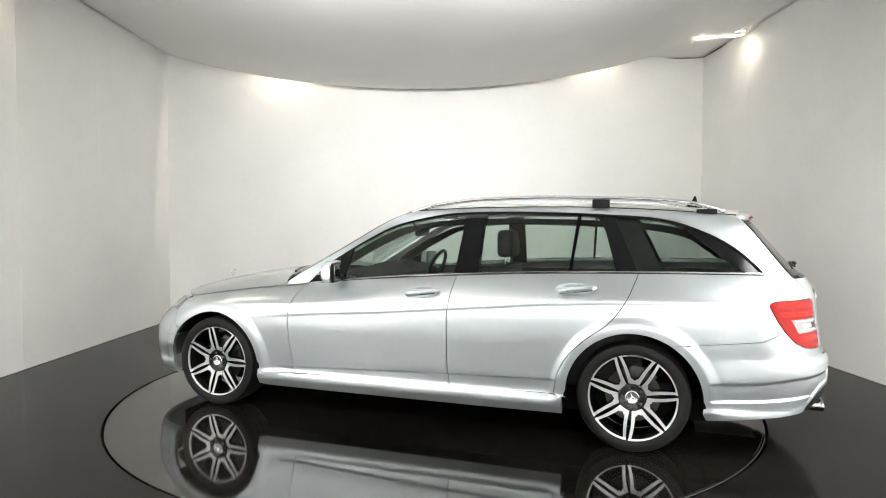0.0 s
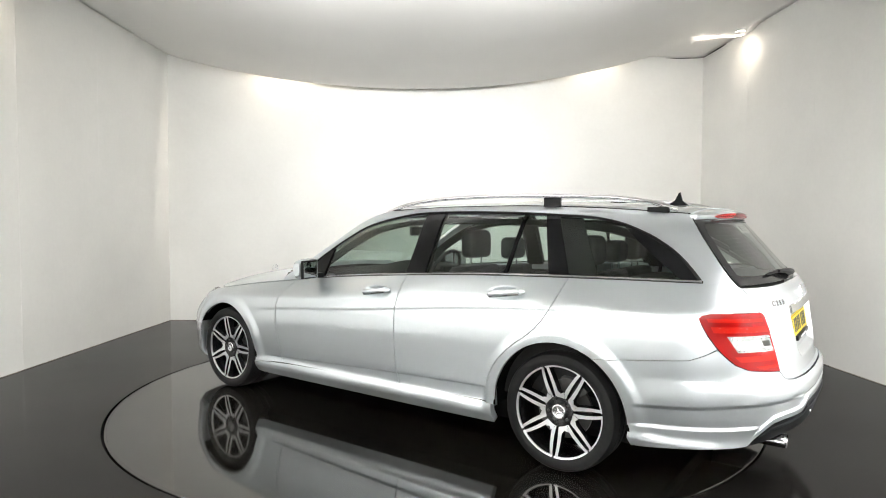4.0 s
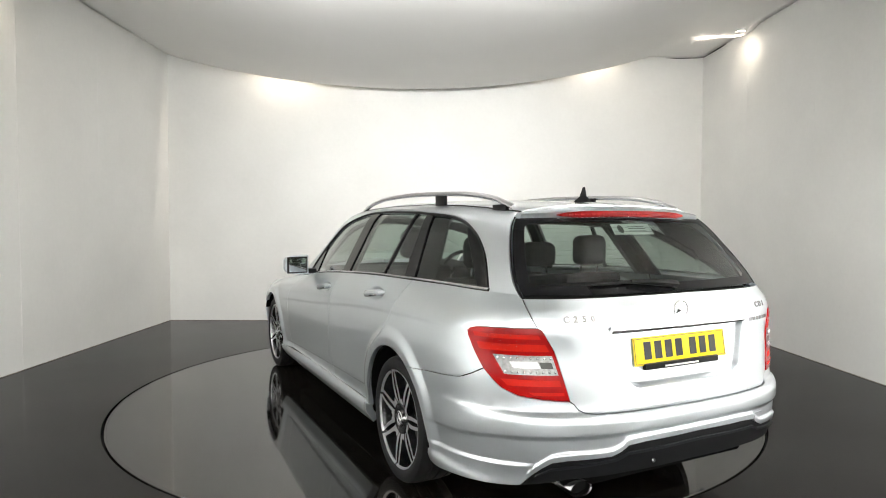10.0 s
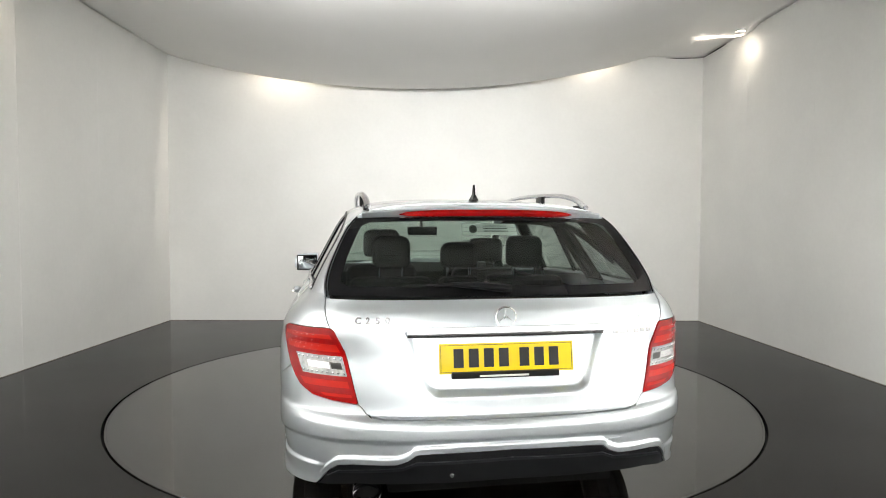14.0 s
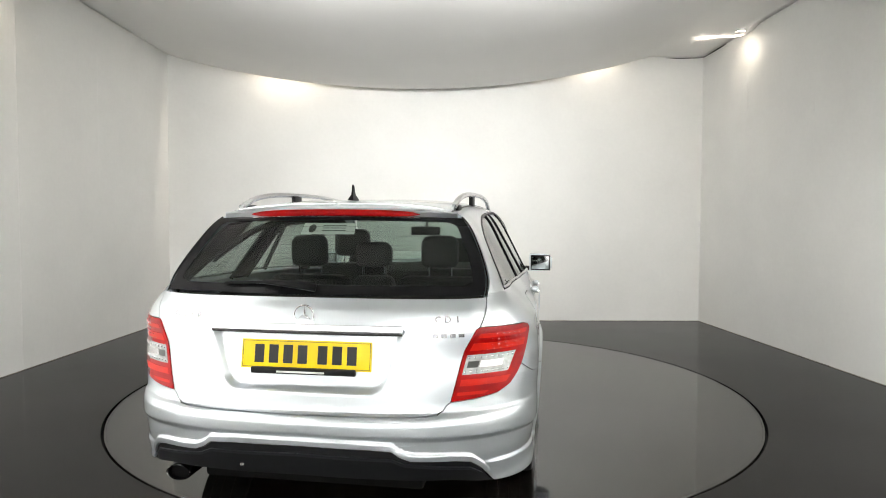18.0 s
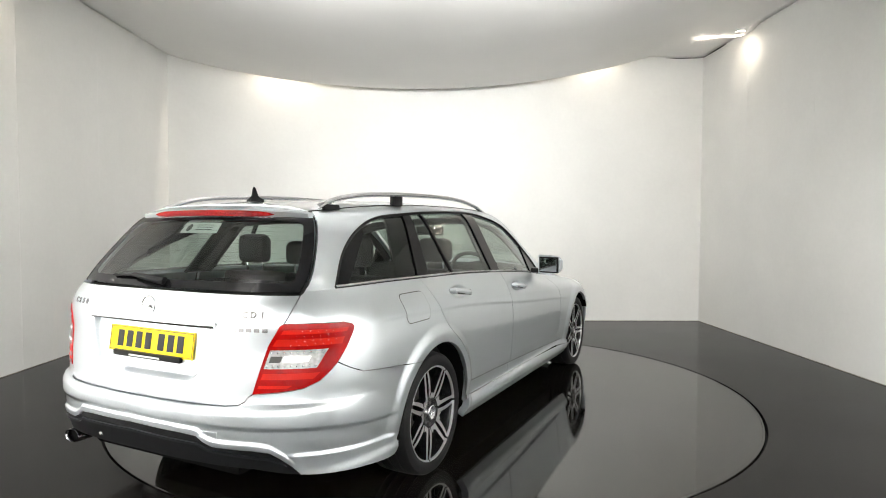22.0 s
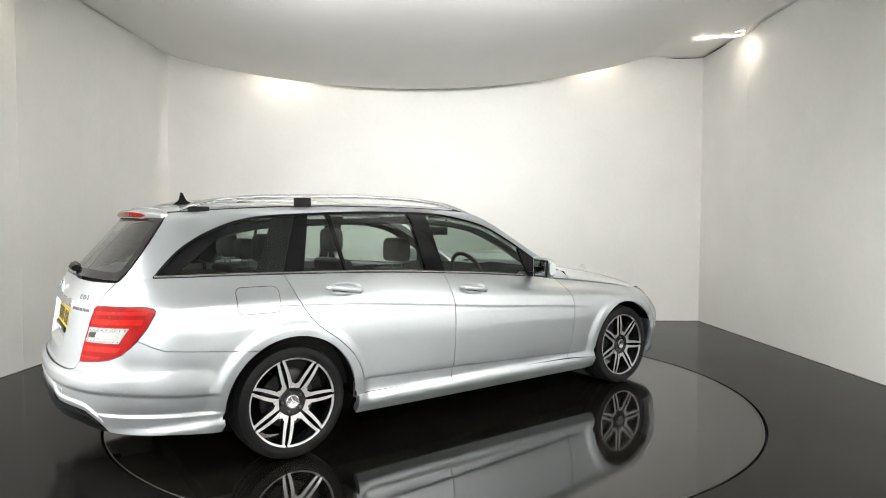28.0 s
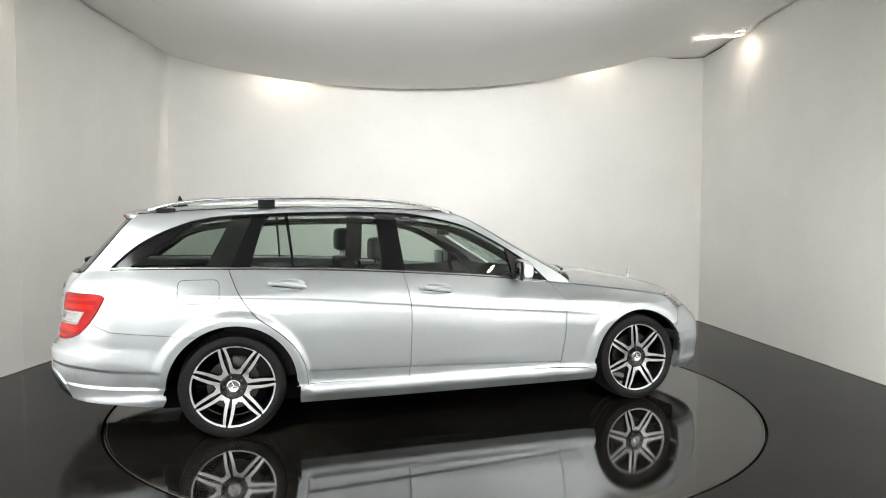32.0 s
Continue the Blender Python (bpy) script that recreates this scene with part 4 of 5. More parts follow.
def band(z0, z1, u0, u1):
    """A stripe across the tail lamp: heights at the outer end, shares of its width."""
    pts = []
    for z, us in ((z0, (u0, u1)), (z1, (u1, u0))):
        inner = float(np.interp(z, [0.600, 0.696, 0.788, 0.868], [-0.997, -0.968, -0.938, -0.893])) + 0.008
        outer = float(np.interp(z, [0.608, 0.620, 0.646, 0.680, 0.712, 0.766, 0.848], [-0.905, -0.828, -0.772, -0.736, -0.708, -0.674, -0.640])) - 0.012
        for k in range(9):
            u = us[0] + (us[1] - us[0]) * k / 8
            pts.append((inner + (outer - inner) * u, z))
    return pts


def rear_at(x, z):
    """The y of the rear face at a place across it."""
    q = np.linspace(YC_R - LR, YC_R - 0.2 * LR, 300)
    p = shell(q, np.full(300, z))
    return float(np.interp(x, p[:, 0], p[:, 1]))


def lettering(word, size, deep):
    """A mesh of raised letters, with its middle foot at the origin."""
    font = bpy.data.curves.new("script", "FONT")
    font.offset = 0.0009
    font.body, font.size, font.extrude, font.align_x, font.resolution_u = word, size, deep, "CENTER", 4
    ob = new("script", font)
    me = bpy.data.meshes.new_from_object(ob.evaluated_get(bpy.context.evaluated_depsgraph_get()))
    bpy.data.objects.remove(ob)
    return me


def build_tail():
    lamps = pair("tail_lamp", LAMP, shell, M_RED, "red and clear tail lamp", gap=0.012, lift=0.004, flange=0.03, inset=0.0006)
    for lamp_ob, flip in zip(lamps, (False, True)):
        def stripe(name, z0, z1, u0, u1, mat, lift, label=""):
            patch(name, band(z0, z1, u0, u1), shell, mat, lamp_ob, gap=0.012, lift=lift, flange=0.003, inset=0.0, flip=flip, label=label)
        stripe("reversing_lamp", 0.698, 0.770, 0.02, 0.78, M_WHITELENS, 0.0062, "clear reversing lens with ribs")
        stripe("lamp_core", 0.722, 0.746, 0.06, 0.22, M_DISC, 0.0072, "grey reflector")
        stripe("lamp_core", 0.722, 0.746, 0.24, 0.60, M_ALU, 0.0072, "silver reflector")
        stripe("light_bar", 0.785, 0.812, 0.03, 0.95, M_REDBRIGHT, 0.0052)
        stripe("light_bar", 0.832, 0.848, 0.04, 0.95, M_REDBRIGHT, 0.0052)
        stripe("light_bar", 0.656, 0.680, 0.03, 0.90, M_REDBRIGHT, 0.0052)
        stripe("light_bar", 0.622, 0.634, 0.03, 0.70, M_REDBRIGHT, 0.0052)
        rng = random.Random(4)
        for row, (z, n) in enumerate(((0.790, 6), (0.806, 6), (0.824, 6), (0.842, 5))):
            for k in range(n):
                b = band(z, z + 0.001, 0.26 + 0.105 * k + 0.04 * (row % 2), 0.9)
                bm = bmesh.new()
                c = on_shell(b[0][0], z + rng.uniform(-0.003, 0.003), 0.0066)
                bmesh.ops.create_icosphere(bm, subdivisions=1, radius=rng.uniform(0.0018, 0.0036), matrix=Matrix.Translation(Vector(c * ((-1 if flip else 1), 1, 1))) @ Matrix.Diagonal((1.0, 0.6, 0.8, 1)))
                part("led", bm, M_CHROME, lamp_ob)
        for k in range(9):
            for z in (0.7085, 0.760):
                u = 0.05 + 0.68 * k / 8
                b = band(z, z + 0.001, u, u + 0.001)
                bm = bmesh.new()
                c = on_shell(b[0][0], z, 0.0068)
                bmesh.ops.create_icosphere(bm, subdivisions=1, radius=0.0055, matrix=Matrix.Translation(Vector(c * ((-1 if flip else 1), 1, 1))))
                part("lamp_bead", bm, M_ALU, lamp_ob)

    mid = q_of(0.0, -1.0)
    # diffuser
    dif = [(mid, 0.322), (-1.23, 0.316), (-1.0, 0.304), (-0.86, 0.276), (-0.832, 0.272), *[(u, v - 0.001) for u, v in SKIRT[4:-1]], (mid, 0.441)]
    diffuser = patch("diffuser", dif, shell, M_BLACK, CAR, both=True, lift=-0.006, flange=0.05, off=OFF, label="matt black rear diffuser")
    ledge = [(mid, 0.414), (-1.22, 0.405), (-1.17, 0.384), (-1.0, 0.362), (-0.94, 0.352), (-0.89, 0.322), (-0.885, 0.316), (-0.94, 0.344), (-1.0, 0.353), (-1.17, 0.374), (-1.22, 0.395), (mid, 0.404)]
    patch("diffuser_ledge", ledge, shell, M_LEDGE, diffuser, both=True, lift=0.002, flange=0.01, inset=0.0, gap=0.012)
    # small grey parking sensor dot on the diffuser
    bm = bmesh.new()
    c = on_shell(q_of(0.22, -1.04), 0.352, -0.004)
    lathe(bm, [(0.0, 0.0), (0.0, 0.007), (0.004, 0.009)], 16, "y", (-c[0], c[1] - 0.003, c[2]))
    part("sensor_dot", bm, M_ALU, diffuser, "small grey round sensor dot")
    # exhaust
    bm = bmesh.new()
    ring = [(0.030, 0.80), (-0.066, 0.84), (-0.076, 0.88), (-0.080, 0.95), (-0.074, 1.02), (-0.02, 1.0), (0.10, 0.92), (0.28, 0.8)]
    rows = []
    for h, s in ring:
        rows.append([bm.verts.new((-0.527 + 0.053 * s * math.cos(TAU * k / 28), -0.908 + h, 0.275 + 0.031 * s * math.sin(TAU * k / 28))) for k in range(28)])
    for a, b in zip(rows, rows[1:]):
        for k in range(28):
            bm.faces.new((a[k], a[(k + 1) % 28], b[(k + 1) % 28], b[k]))
    pipe = carpart("exhaust_pipe", bm, M_SCRIPT, "oval chrome tailpipe")
    # black disc closing the mouth, in place of the shade inside the pipe
    bm = bmesh.new()
    vs = [bm.verts.new((-0.527 + 0.043 * math.cos(TAU * k / 28), -0.962, 0.275 + 0.025 * math.sin(TAU * k / 28))) for k in range(28)]
    bm.faces.new(vs)
    part("pipe_inside", bm, M_UNDER, pipe, "black disc for the shade in the pipe mouth", smooth=False)

    # plate, with plain bars for its characters
    tilt = math.atan2(0.018, 0.11)
    bm = bmesh.new()
    box(bm, (-0.26, -0.003, -0.0555), (0.26, 0.0005, 0.0555), 0.001)
    plate = carpart("number_plate", bm, M_PLATE, "yellow rear number plate with black bars")
    plate.matrix_basis = Matrix.Translation(Vector(OFF)) @ pose(0, -0.968, 0.760, math.degrees(-tilt))
    bm = bmesh.new()
    for (x0, x1, z0, z1) in ((-0.255, 0.255, 0.0485, 0.0500), (-0.255, 0.255, -0.0500, -0.0485), (-0.255, -0.2535, -0.05, 0.05), (0.2535, 0.255, -0.05, 0.05)):
        box(bm, (x0, -0.0042, z0), (x1, -0.0028, z1))
    part("plate_border", bm, M_INK, plate, smooth=False)
    for k in range(7):
        x = -0.187 + 0.058 * k + (0.022 if k > 3 else 0)
        bm = bmesh.new()
        box(bm, (x - 0.019, -0.0046, -0.034), (x + 0.019, -0.0028, 0.036), 0.0008)
        part("plate_bar", bm, M_INK, plate, smooth=False)
    bm = bmesh.new()
    box(bm, (-0.215, -0.992, 0.688), (0.20, -0.962, 0.712), 0.004)
    surround = carpart("plate_holder", bm, M_BLACK, "black plate holder with white bar")
    bm = bmesh.new()
    box(bm, (-0.11, -0.9935, 0.694), (0.08, -0.9915, 0.701))
    part("holder_bar", bm, M_STICKER, surround, smooth=False)
    # chrome strip over the plate
    bm = bmesh.new()
    rows = []
    for i in range(31):
        x = -0.380 + 0.760 * i / 30
        y = rear_at(abs(x), 0.878)
        rows.append([bm.verts.new((x, y + dy, z)) for dy, z in ((0.02, 0.881), (-0.006, 0.881), (-0.0100, 0.879), (-0.0140, 0.866), (-0.0160, 0.853), (-0.0125, 0.844), (0.03, 0.842))])
    for a, b in zip(rows, rows[1:]):
        for k in range(7):
            bm.faces.new((a[k], a[(k + 1) % 7], b[(k + 1) % 7], b[k]))
    bm.faces.new(rows[0][::-1]), bm.faces.new(rows[-1])
    carpart("chrome_strip", bm, M_CHROME, "chrome strip above the plate")
    # round badge of plain shapes
    y = float(shell(np.array([mid]), np.array([0.912]))[0][1]) - 0.004
    bm = bmesh.new()
    lathe(bm, [(y - 0.003 + 0.0042 * math.sin(TAU * i / 8), 0.0385 + 0.0032 * math.cos(TAU * i / 8)) for i in range(9)], 48, "y", (-0.006, 0, 0.913))
    for k in range(3):
        a = TAU * (k / 3 + 0.25)
        d, s = Vector((math.cos(a), 0, math.sin(a))), Vector((-math.sin(a), 0, math.cos(a)))
        c = Vector((-0.006, y, 0.913))
        tip = bm.verts.new(c + d * 0.0365)
        l, r = bm.verts.new(c + s * 0.0065 + d * 0.003), bm.verts.new(c - s * 0.0065 + d * 0.003)
        up = bm.verts.new(c + Vector((0, -0.010, 0)))
        for f in ((tip, l, up), (tip, up, r), (l, r, up)):
            bm.faces.new(f)
    carpart("round_badge", bm, M_CHROME, "round chrome badge", smooth=False)
    # raised model script, letter by letter
    for word, x0, gap_x, z in (("C250", -0.558, 0.036, 0.893), ("CDI", 0.508, 0.036, 0.893)):
        for k, ch in enumerate(word):
            x = x0 + gap_x * k
            letter = lettering(ch, 0.034, 0.0026)
            letter.materials.append(M_SCRIPT)
            ob = new("badge_letter", letter)
            ob.parent = CAR
            slope = math.degrees(math.atan2(rear_at(abs(x) + 0.02, z) - rear_at(abs(x) - 0.02, z), 0.04)) * (1 if x > 0 else -1)
            lean = math.degrees(math.atan2(rear_at(abs(x), z + 0.025) - rear_at(abs(x), z), 0.025))
            ob.matrix_basis = Matrix.Translation(Vector(OFF)) @ pose(x, rear_at(abs(x), z) - 0.0015, z, 90 - lean, 0, slope)
    # small chrome bars where the further script stands
    for x0, x1, z0, z1, n in ((0.425, 0.615, 0.838, 0.852, 6),):
        w = (x1 - x0) / n
        for k in range(n):
            a, b = x0 + w * k, x0 + w * (k + 0.66)
            flip = x0 < 0
            lo, hi = sorted((abs(a), abs(b)))

            def qx(x):
                q = np.linspace((-0.999) + 0.25, mid, 200)
                xs = shell(q, np.full(200, (z0 + z1) / 2))[:, 0]
                return float(np.interp(x, xs[::-1], q[::-1]))
            patch("badge_bar", [(qx(lo), z0), (qx(hi), z0), (qx(hi), z1), (qx(lo), z1)], shell, M_SCRIPT, CAR, gap=0.01, lift=0.0025, flange=0.004, inset=0.0, flip=flip, off=OFF)
    # black rubber along the sides of the rear screen
    def edge_seal(bm):
        tube(bm, [[float(c) for c in tail(np.array(0.992), np.array(z))] for z in np.linspace(0.982, 1.292, 18)], 0.0035, 6)
    both_sides("screen_seal", edge_seal, M_BLACK)
    # wiper
    bm = bmesh.new()

    def t_at(u, z, out):
        p = tail(np.array(u), np.array(z))
        return (float(p[0]), float(p[1]) - out, float(p[2]))
    tube(bm, [t_at(0.03, 1.012, 0.018), t_at(-0.02, 1.018, 0.035), t_at(-0.16, 1.026, 0.034), t_at(-0.30, 1.030, 0.026)], [0.024, 0.023, 0.018, 0.011], 8, 0.75)
    wiper = carpart("rear_wiper", bm, M_BLACK, "black rear wiper parked on the glass")
    bm = bmesh.new()
    tube(bm, [t_at(u, 1.021 + 0.006 * (1 - abs(u + 0.29) / 0.3), 0.016) for u in np.linspace(-0.56, -0.02, 10)], [0.004] + [0.008] * 8 + [0.006], 6, 0.8)
    part("wiper_blade", bm, M_RUBBER, wiper)
    # sticker inside the rear screen
    patch("screen_sticker", [(-0.20, 1.213), (0.185, 1.213), (0.185, 1.258), (-0.20, 1.258)], tail, M_STICKER, CAR, gap=0.03, inset=0.0, flange=0.0, lift=-0.006, off=OFF, label="pale sticker inside the rear screen")
    ring = [(-0.125 + 0.028 * math.cos(a), 1.2355 + 0.0165 * math.sin(a)) for a in np.linspace(0, TAU, 20, endpoint=False)]
    patch("sticker_mark", ring, tail, M_DISC, CAR, gap=0.02, inset=0.0, flange=0.0, lift=-0.0045, off=OFF, label="round grey mark on the sticker")
    for z in (1.226, 1.236, 1.246):
        patch("sticker_bar", [(-0.05, z), (0.12, z), (0.12, z + 0.0028), (-0.05, z + 0.0028)], tail, M_DISC, CAR, gap=0.03, inset=0.0, flange=0.0, lift=-0.0045, off=OFF)
    # tow-eye cover on the bumper
    q0, q1 = q_of(0.36, -1.05), q_of(0.46, -1.05)
    patch("tow_cover", [(q0, 0.425), (q1, 0.425), (q1, 0.455), (q0, 0.455)], shell, M_PAINT, CAR, gap=0.012, lift=0.0015, flange=0.003, off=OFF)


build_tail()


def build_lower():
    # skirts
    pair("side_skirt", [(2.408, 0.262), (2.416, 0.190), (2.36, 0.180), (1.9, 0.178), (0.9, 0.178), (0.384, 0.182), (0.383, 0.290), (0.9, 0.290), (1.41, 0.288), (2.0, 0.276)], shell, M_PAINT, lift=0.012, flange=0.04)
    # wheel wells
    for (cy, cz), ra in ((HUB_R, ARCH_R), (HUB_F, ARCH_F)):
        def well(bm):
            lathe(bm, [(0.45, 0.02), (0.45, ra + 0.012), (0.862, ra + 0.012), (0.866, ra - 0.004)], 40, "x", (0, cy, cz), radians(30 if cy > 1 else -3), radians(183))
        both_sides("wheel_well", well, M_UNDER)
    # underside
    bm = bmesh.new()
    box(bm, (-0.70, -0.40, 0.165), (0.70, 3.10, 0.30), 0.02)
    box(bm, (-0.45, -0.92, 0.24), (0.45, -0.40, 0.34), 0.02)
    box(bm, (-0.45, 3.10, 0.20), (0.45, 3.38, 0.34), 0.02)
    carpart("underbody", bm, M_UNDER, "black underbody trays")
    # handles
    for hy, hz, back in ((1.235, 0.845, 1), (0.31, 0.895, 1)):
        def grip(bm):
            pts = []
            for i in range(11):
                s = -1 + 2 * i / 10
                y, z = hy - 0.108 * s, hz + 0.014 * s
                w = half_width(np.array(y), np.array(z))
                pts.append((float(w) + 0.022 - 0.020 * abs(s) ** 6, y, z))
            tube(bm, pts, [0.009] + [0.0185] * 9 + [0.009], 10, 1.0)
        grips = both_sides("door_handle", grip, M_PAINT, "silver pull handle")
        for g, f in zip(grips, (1, -1)):
            bm = bmesh.new()
            tube(bm, [(float(half_width(np.array(hy - 0.09 * s), np.array(hz))) + 0.033, hy - 0.09 * s, hz + 0.012 * s - 0.010) for s in np.linspace(-1, 1, 9)], 0.0045, 6)
            if f < 0:
                mirror_x(bm)
            part("handle_strip", bm, M_CHROME, g, "chrome strip")
    # fuel flap on the right flank, with its seam
    def rounded(y0, y1, z0, z1, r):
        out = []
        for cy, cz, a in ((y1 - r, z1 - r, 0), (y0 + r, z1 - r, 90), (y0 + r, z0 + r, 180), (y1 - r, z0 + r, 270)):
            out += arc((cy, cz), r, a, a + 90, 6)
        return out
    flap = patch("fuel_flap", rounded(-0.294, -0.074, 0.803, 0.932, 0.03), shell, M_PAINT, CAR, gap=0.012, lift=0.0022, flange=0.002, inset=0.0, off=OFF)
    patch("flap_seam", rounded(-0.2972, -0.0708, 0.7998, 0.9352, 0.033), shell, M_GAP, flap, gap=0.012, lift=0.0009, flange=0.0, inset=0.0)
    # front lamps and grille
    lampf = [(3.012, 0.737), (q_of(0.79, 3.092), 0.662), (q_of(0.70, 3.25), 0.658), (q_of(0.60, 3.37), 0.660), (q_of(0.58, 3.36), 0.700), (q_of(0.66, 3.22), 0.732), (q_of(0.74, 3.08), 0.742), (3.03, 0.744)]
    heads = pair("headlamp", lampf, shell, M_ALU, "clear headlamp", flange=0.05, lift=-0.02)
    for h, f in zip(heads, (False, True)):
        patch("headlamp_lens", lampf, shell, M_CLEAR, h, flange=0.003, lift=0.001, flip=f)
    patch("grille", [(q_of(0.0, 3.5), 0.57), (q_of(0.42, 3.45), 0.57), (q_of(0.55, 3.40), 0.70), (q_of(0.0, 3.5), 0.72)], shell, M_BLACK, CAR, both=True, flange=0.02, lift=-0.01, off=OFF)
    for z in (0.40, 0.46):
        pair("bumper_louvre", [(q_of(0.83, 3.10), z), (q_of(0.74, 3.24), z - 0.005), (q_of(0.74, 3.24), z + 0.012), (q_of(0.83, 3.10), z + 0.010)], shell, M_PAINT, flange=0.008, lift=0.006, inset=0.0)
    # bonnet ornament and cowl
    top = float(hood(np.array(0.0), np.array(3.24))[2])
    bm = bmesh.new()
    tube(bm, [(0, 3.24, top - 0.004), (0, 3.243, top + 0.03)], [0.010, 0.003], 8)
    lathe(bm, [(-0.002, 0.031), (0.002, 0.031), (0.002, 0.0285), (-0.002, 0.0285), (-0.002, 0.031)], 32, "y", (0, 3.245, top + 0.056))
    for k in range(3):
        a = TAU * (k / 3 + 0.25)
        tube(bm, [(0, 3.245, top + 0.056), (0.029 * math.cos(a), 3.245, top + 0.056 + 0.029 * math.sin(a))], [0.003, 0.001], 5)
    carpart("bonnet_ornament", bm, M_CHROME, "upright chrome ring ornament")
    bm = bmesh.new()
    rows = []
    for i in range(25):
        u = -1 + 2 * i / 24
        p = screen(np.array(u * 0.96), np.array(0.895))
        rows.append([bm.verts.new((p[0], p[1] + dy, p[2] + dz)) for dy, dz in ((-0.03, 0.01), (0.02, 0.005), (0.05, -0.03), (0.0, -0.05))])
    for a, b in zip(rows, rows[1:]):
        for k in range(3):
            bm.faces.new((a[k], a[k + 1], b[k + 1], b[k]))
    carpart("cowl", bm, M_BLACK, "black cowl below the windscreen")
    bm = bmesh.new()
    for u0, u1 in ((-0.1, -0.85), (0.75, 0.05)):
        tube(bm, [[float(c) for c in screen(np.array(u), np.array(0.915)) + np.array([0, 0.02, 0.012])] for u in np.linspace(u0, u1, 8)], 0.009, 6)
    carpart("front_wiper", bm, M_BLACK, "black front wipers")


build_lower()


# -- wheels and cabin
def build_wheel(name):
    """A wheel on its own axle along x, its face towards +x."""
    R, W = 0.3075, 0.118
    hold = new(name)
    bm = bmesh.new()
    lathe(bm, [(-W + 0.01, 0.232), (-W, 0.255), (-W + 0.002, 0.285), (-W + 0.022, 0.303), (-0.06, R), (-0.058, R - 0.006), (-0.052, R - 0.006), (-0.05, R), (-0.003, R + 0.0005), (-0.001, R - 0.006), (0.005, R - 0.006), (0.007, R), (0.05, R),
               (0.052, R - 0.006), (0.058, R - 0.006), (0.06, R), (W - 0.022, 0.303), (W - 0.008, 0.294), (W - 0.001, 0.275), (W, 0.262), (W - 0.004, 0.246), (W - 0.010, 0.236), (W - 0.03, 0.231)], 72, "x")
    part("tyre", bm, M_RUBBER, hold, "black low-profile tyre")
    bm = bmesh.new()
    lathe(bm, [(W - 0.020, 0.2415), (W - 0.012, 0.2415), (W - 0.010, 0.2385), (W - 0.020, 0.231)], 72, "x")
    part("rim_edge", bm, M_RIMBLACK, hold, "black rim edge")
    # machined arc between the tips of each pair of spokes
    for k in range(7):
        mid = TAU * k / 7 + math.pi / 2 + TAU / 14
        bm = bmesh.new()
        lathe(bm, [(W - 0.018, 0.2400), (W - 0.0085, 0.2398), (W - 0.0075, 0.2375), (W - 0.0095, 0.2310), (W - 0.018, 0.2295)], 14, "x", (0, 0, 0), mid - radians(24.3), mid + radians(24.3))
        part("rim_lip", bm, M_SPOKE, hold, "machined rim edge")
    bm = bmesh.new()
    lathe(bm, [(W - 0.016, 0.2325), (W - 0.05, 0.222), (-0.02, 0.214), (-W + 0.02, 0.225)], 72, "x")
    part("rim_barrel", bm, M_RIMBLACK, hold, "black rim barrel")
    # seven pairs of spokes, black with machined faces
    face = W - 0.014
    for k in range(7):
        base = TAU * k / 7 + math.pi / 2 + TAU / 14
        for s in (-1, 1):
            a0, a1 = base + s * radians(12.5), base + s * radians(22.4)
            bm = bmesh.new()
            sect = []
            for i in range(7):
                t = i / 6
                r = 0.066 + (0.237 - 0.066) * t
                a = a0 + (a1 - a0) * t ** 0.8
                half = 0.0108 - 0.0034 * t
                x = face - 0.016 * (1 - t) ** 2 - 0.004 * t
                d, n = Vector((0, math.cos(a), math.sin(a))), Vector((0, -math.sin(a), math.cos(a)))
                c = d * r
                sect.append([Vector((x, 0, 0)) + c - n * half, Vector((x, 0, 0)) + c + n * half, Vector((x - 0.035, 0, 0)) + c + n * (half + 0.004), Vector((x - 0.035, 0, 0)) + c - n * (half + 0.004)])
            rows = [[bm.verts.new(p) for p in q] for q in sect]
            for a, b in zip(rows, rows[1:]):
                for j in range(4):
                    f = bm.faces.new((a[j], a[(j + 1) % 4], b[(j + 1) % 4], b[j]))
                    f.material_index = 0 if j == 0 else 1
            bm.faces.new(rows[0]).material_index = 1
            bm.faces.new(rows[-1]).material_index = 1
            part("spoke", bm, [M_SPOKE, M_RIMBLACK], hold, smooth=False)
    # the web joining each pair near the hub
    for k in range(7):
        base = TAU * k / 7 + math.pi / 2 + TAU / 14
        bm = bmesh.new()
        x = face - 0.013
        pts = []
        for r, da in ((0.062, -15), (0.090, -15), (0.108, -8.5), (0.096, 0), (0.108, 8.5), (0.090, 15), (0.062, 15)):
            a = base + radians(da)
            pts.append((r * math.cos(a), r * math.sin(a), r))
        fr = [bm.verts.new((x + 0.008 * (r - 0.062) / 0.05, y, z)) for y, z, r in pts]
        bk = [bm.verts.new((x - 0.03, y, z)) for y, z, r in pts]
        f = bm.faces.new(fr)
        f.material_index = 0
        for i in range(len(pts)):
            j = (i + 1) % len(pts)
            bm.faces.new((fr[i], bk[i], bk[j], fr[j])).material_index = 1
        part("spoke_web", bm, [M_SPOKE, M_RIMBLACK], hold, smooth=False)
    bm = bmesh.new()
    lathe(bm, [(face - 0.05, 0.084), (face - 0.012, 0.078), (face - 0.008, 0.072), (face - 0.011, 0.045), (face - 0.012, 0.038), (face - 0.012, 0.0)], 40, "x")
    hub = part("hub", bm, M_RIMBLACK, hold, "black wheel centre")
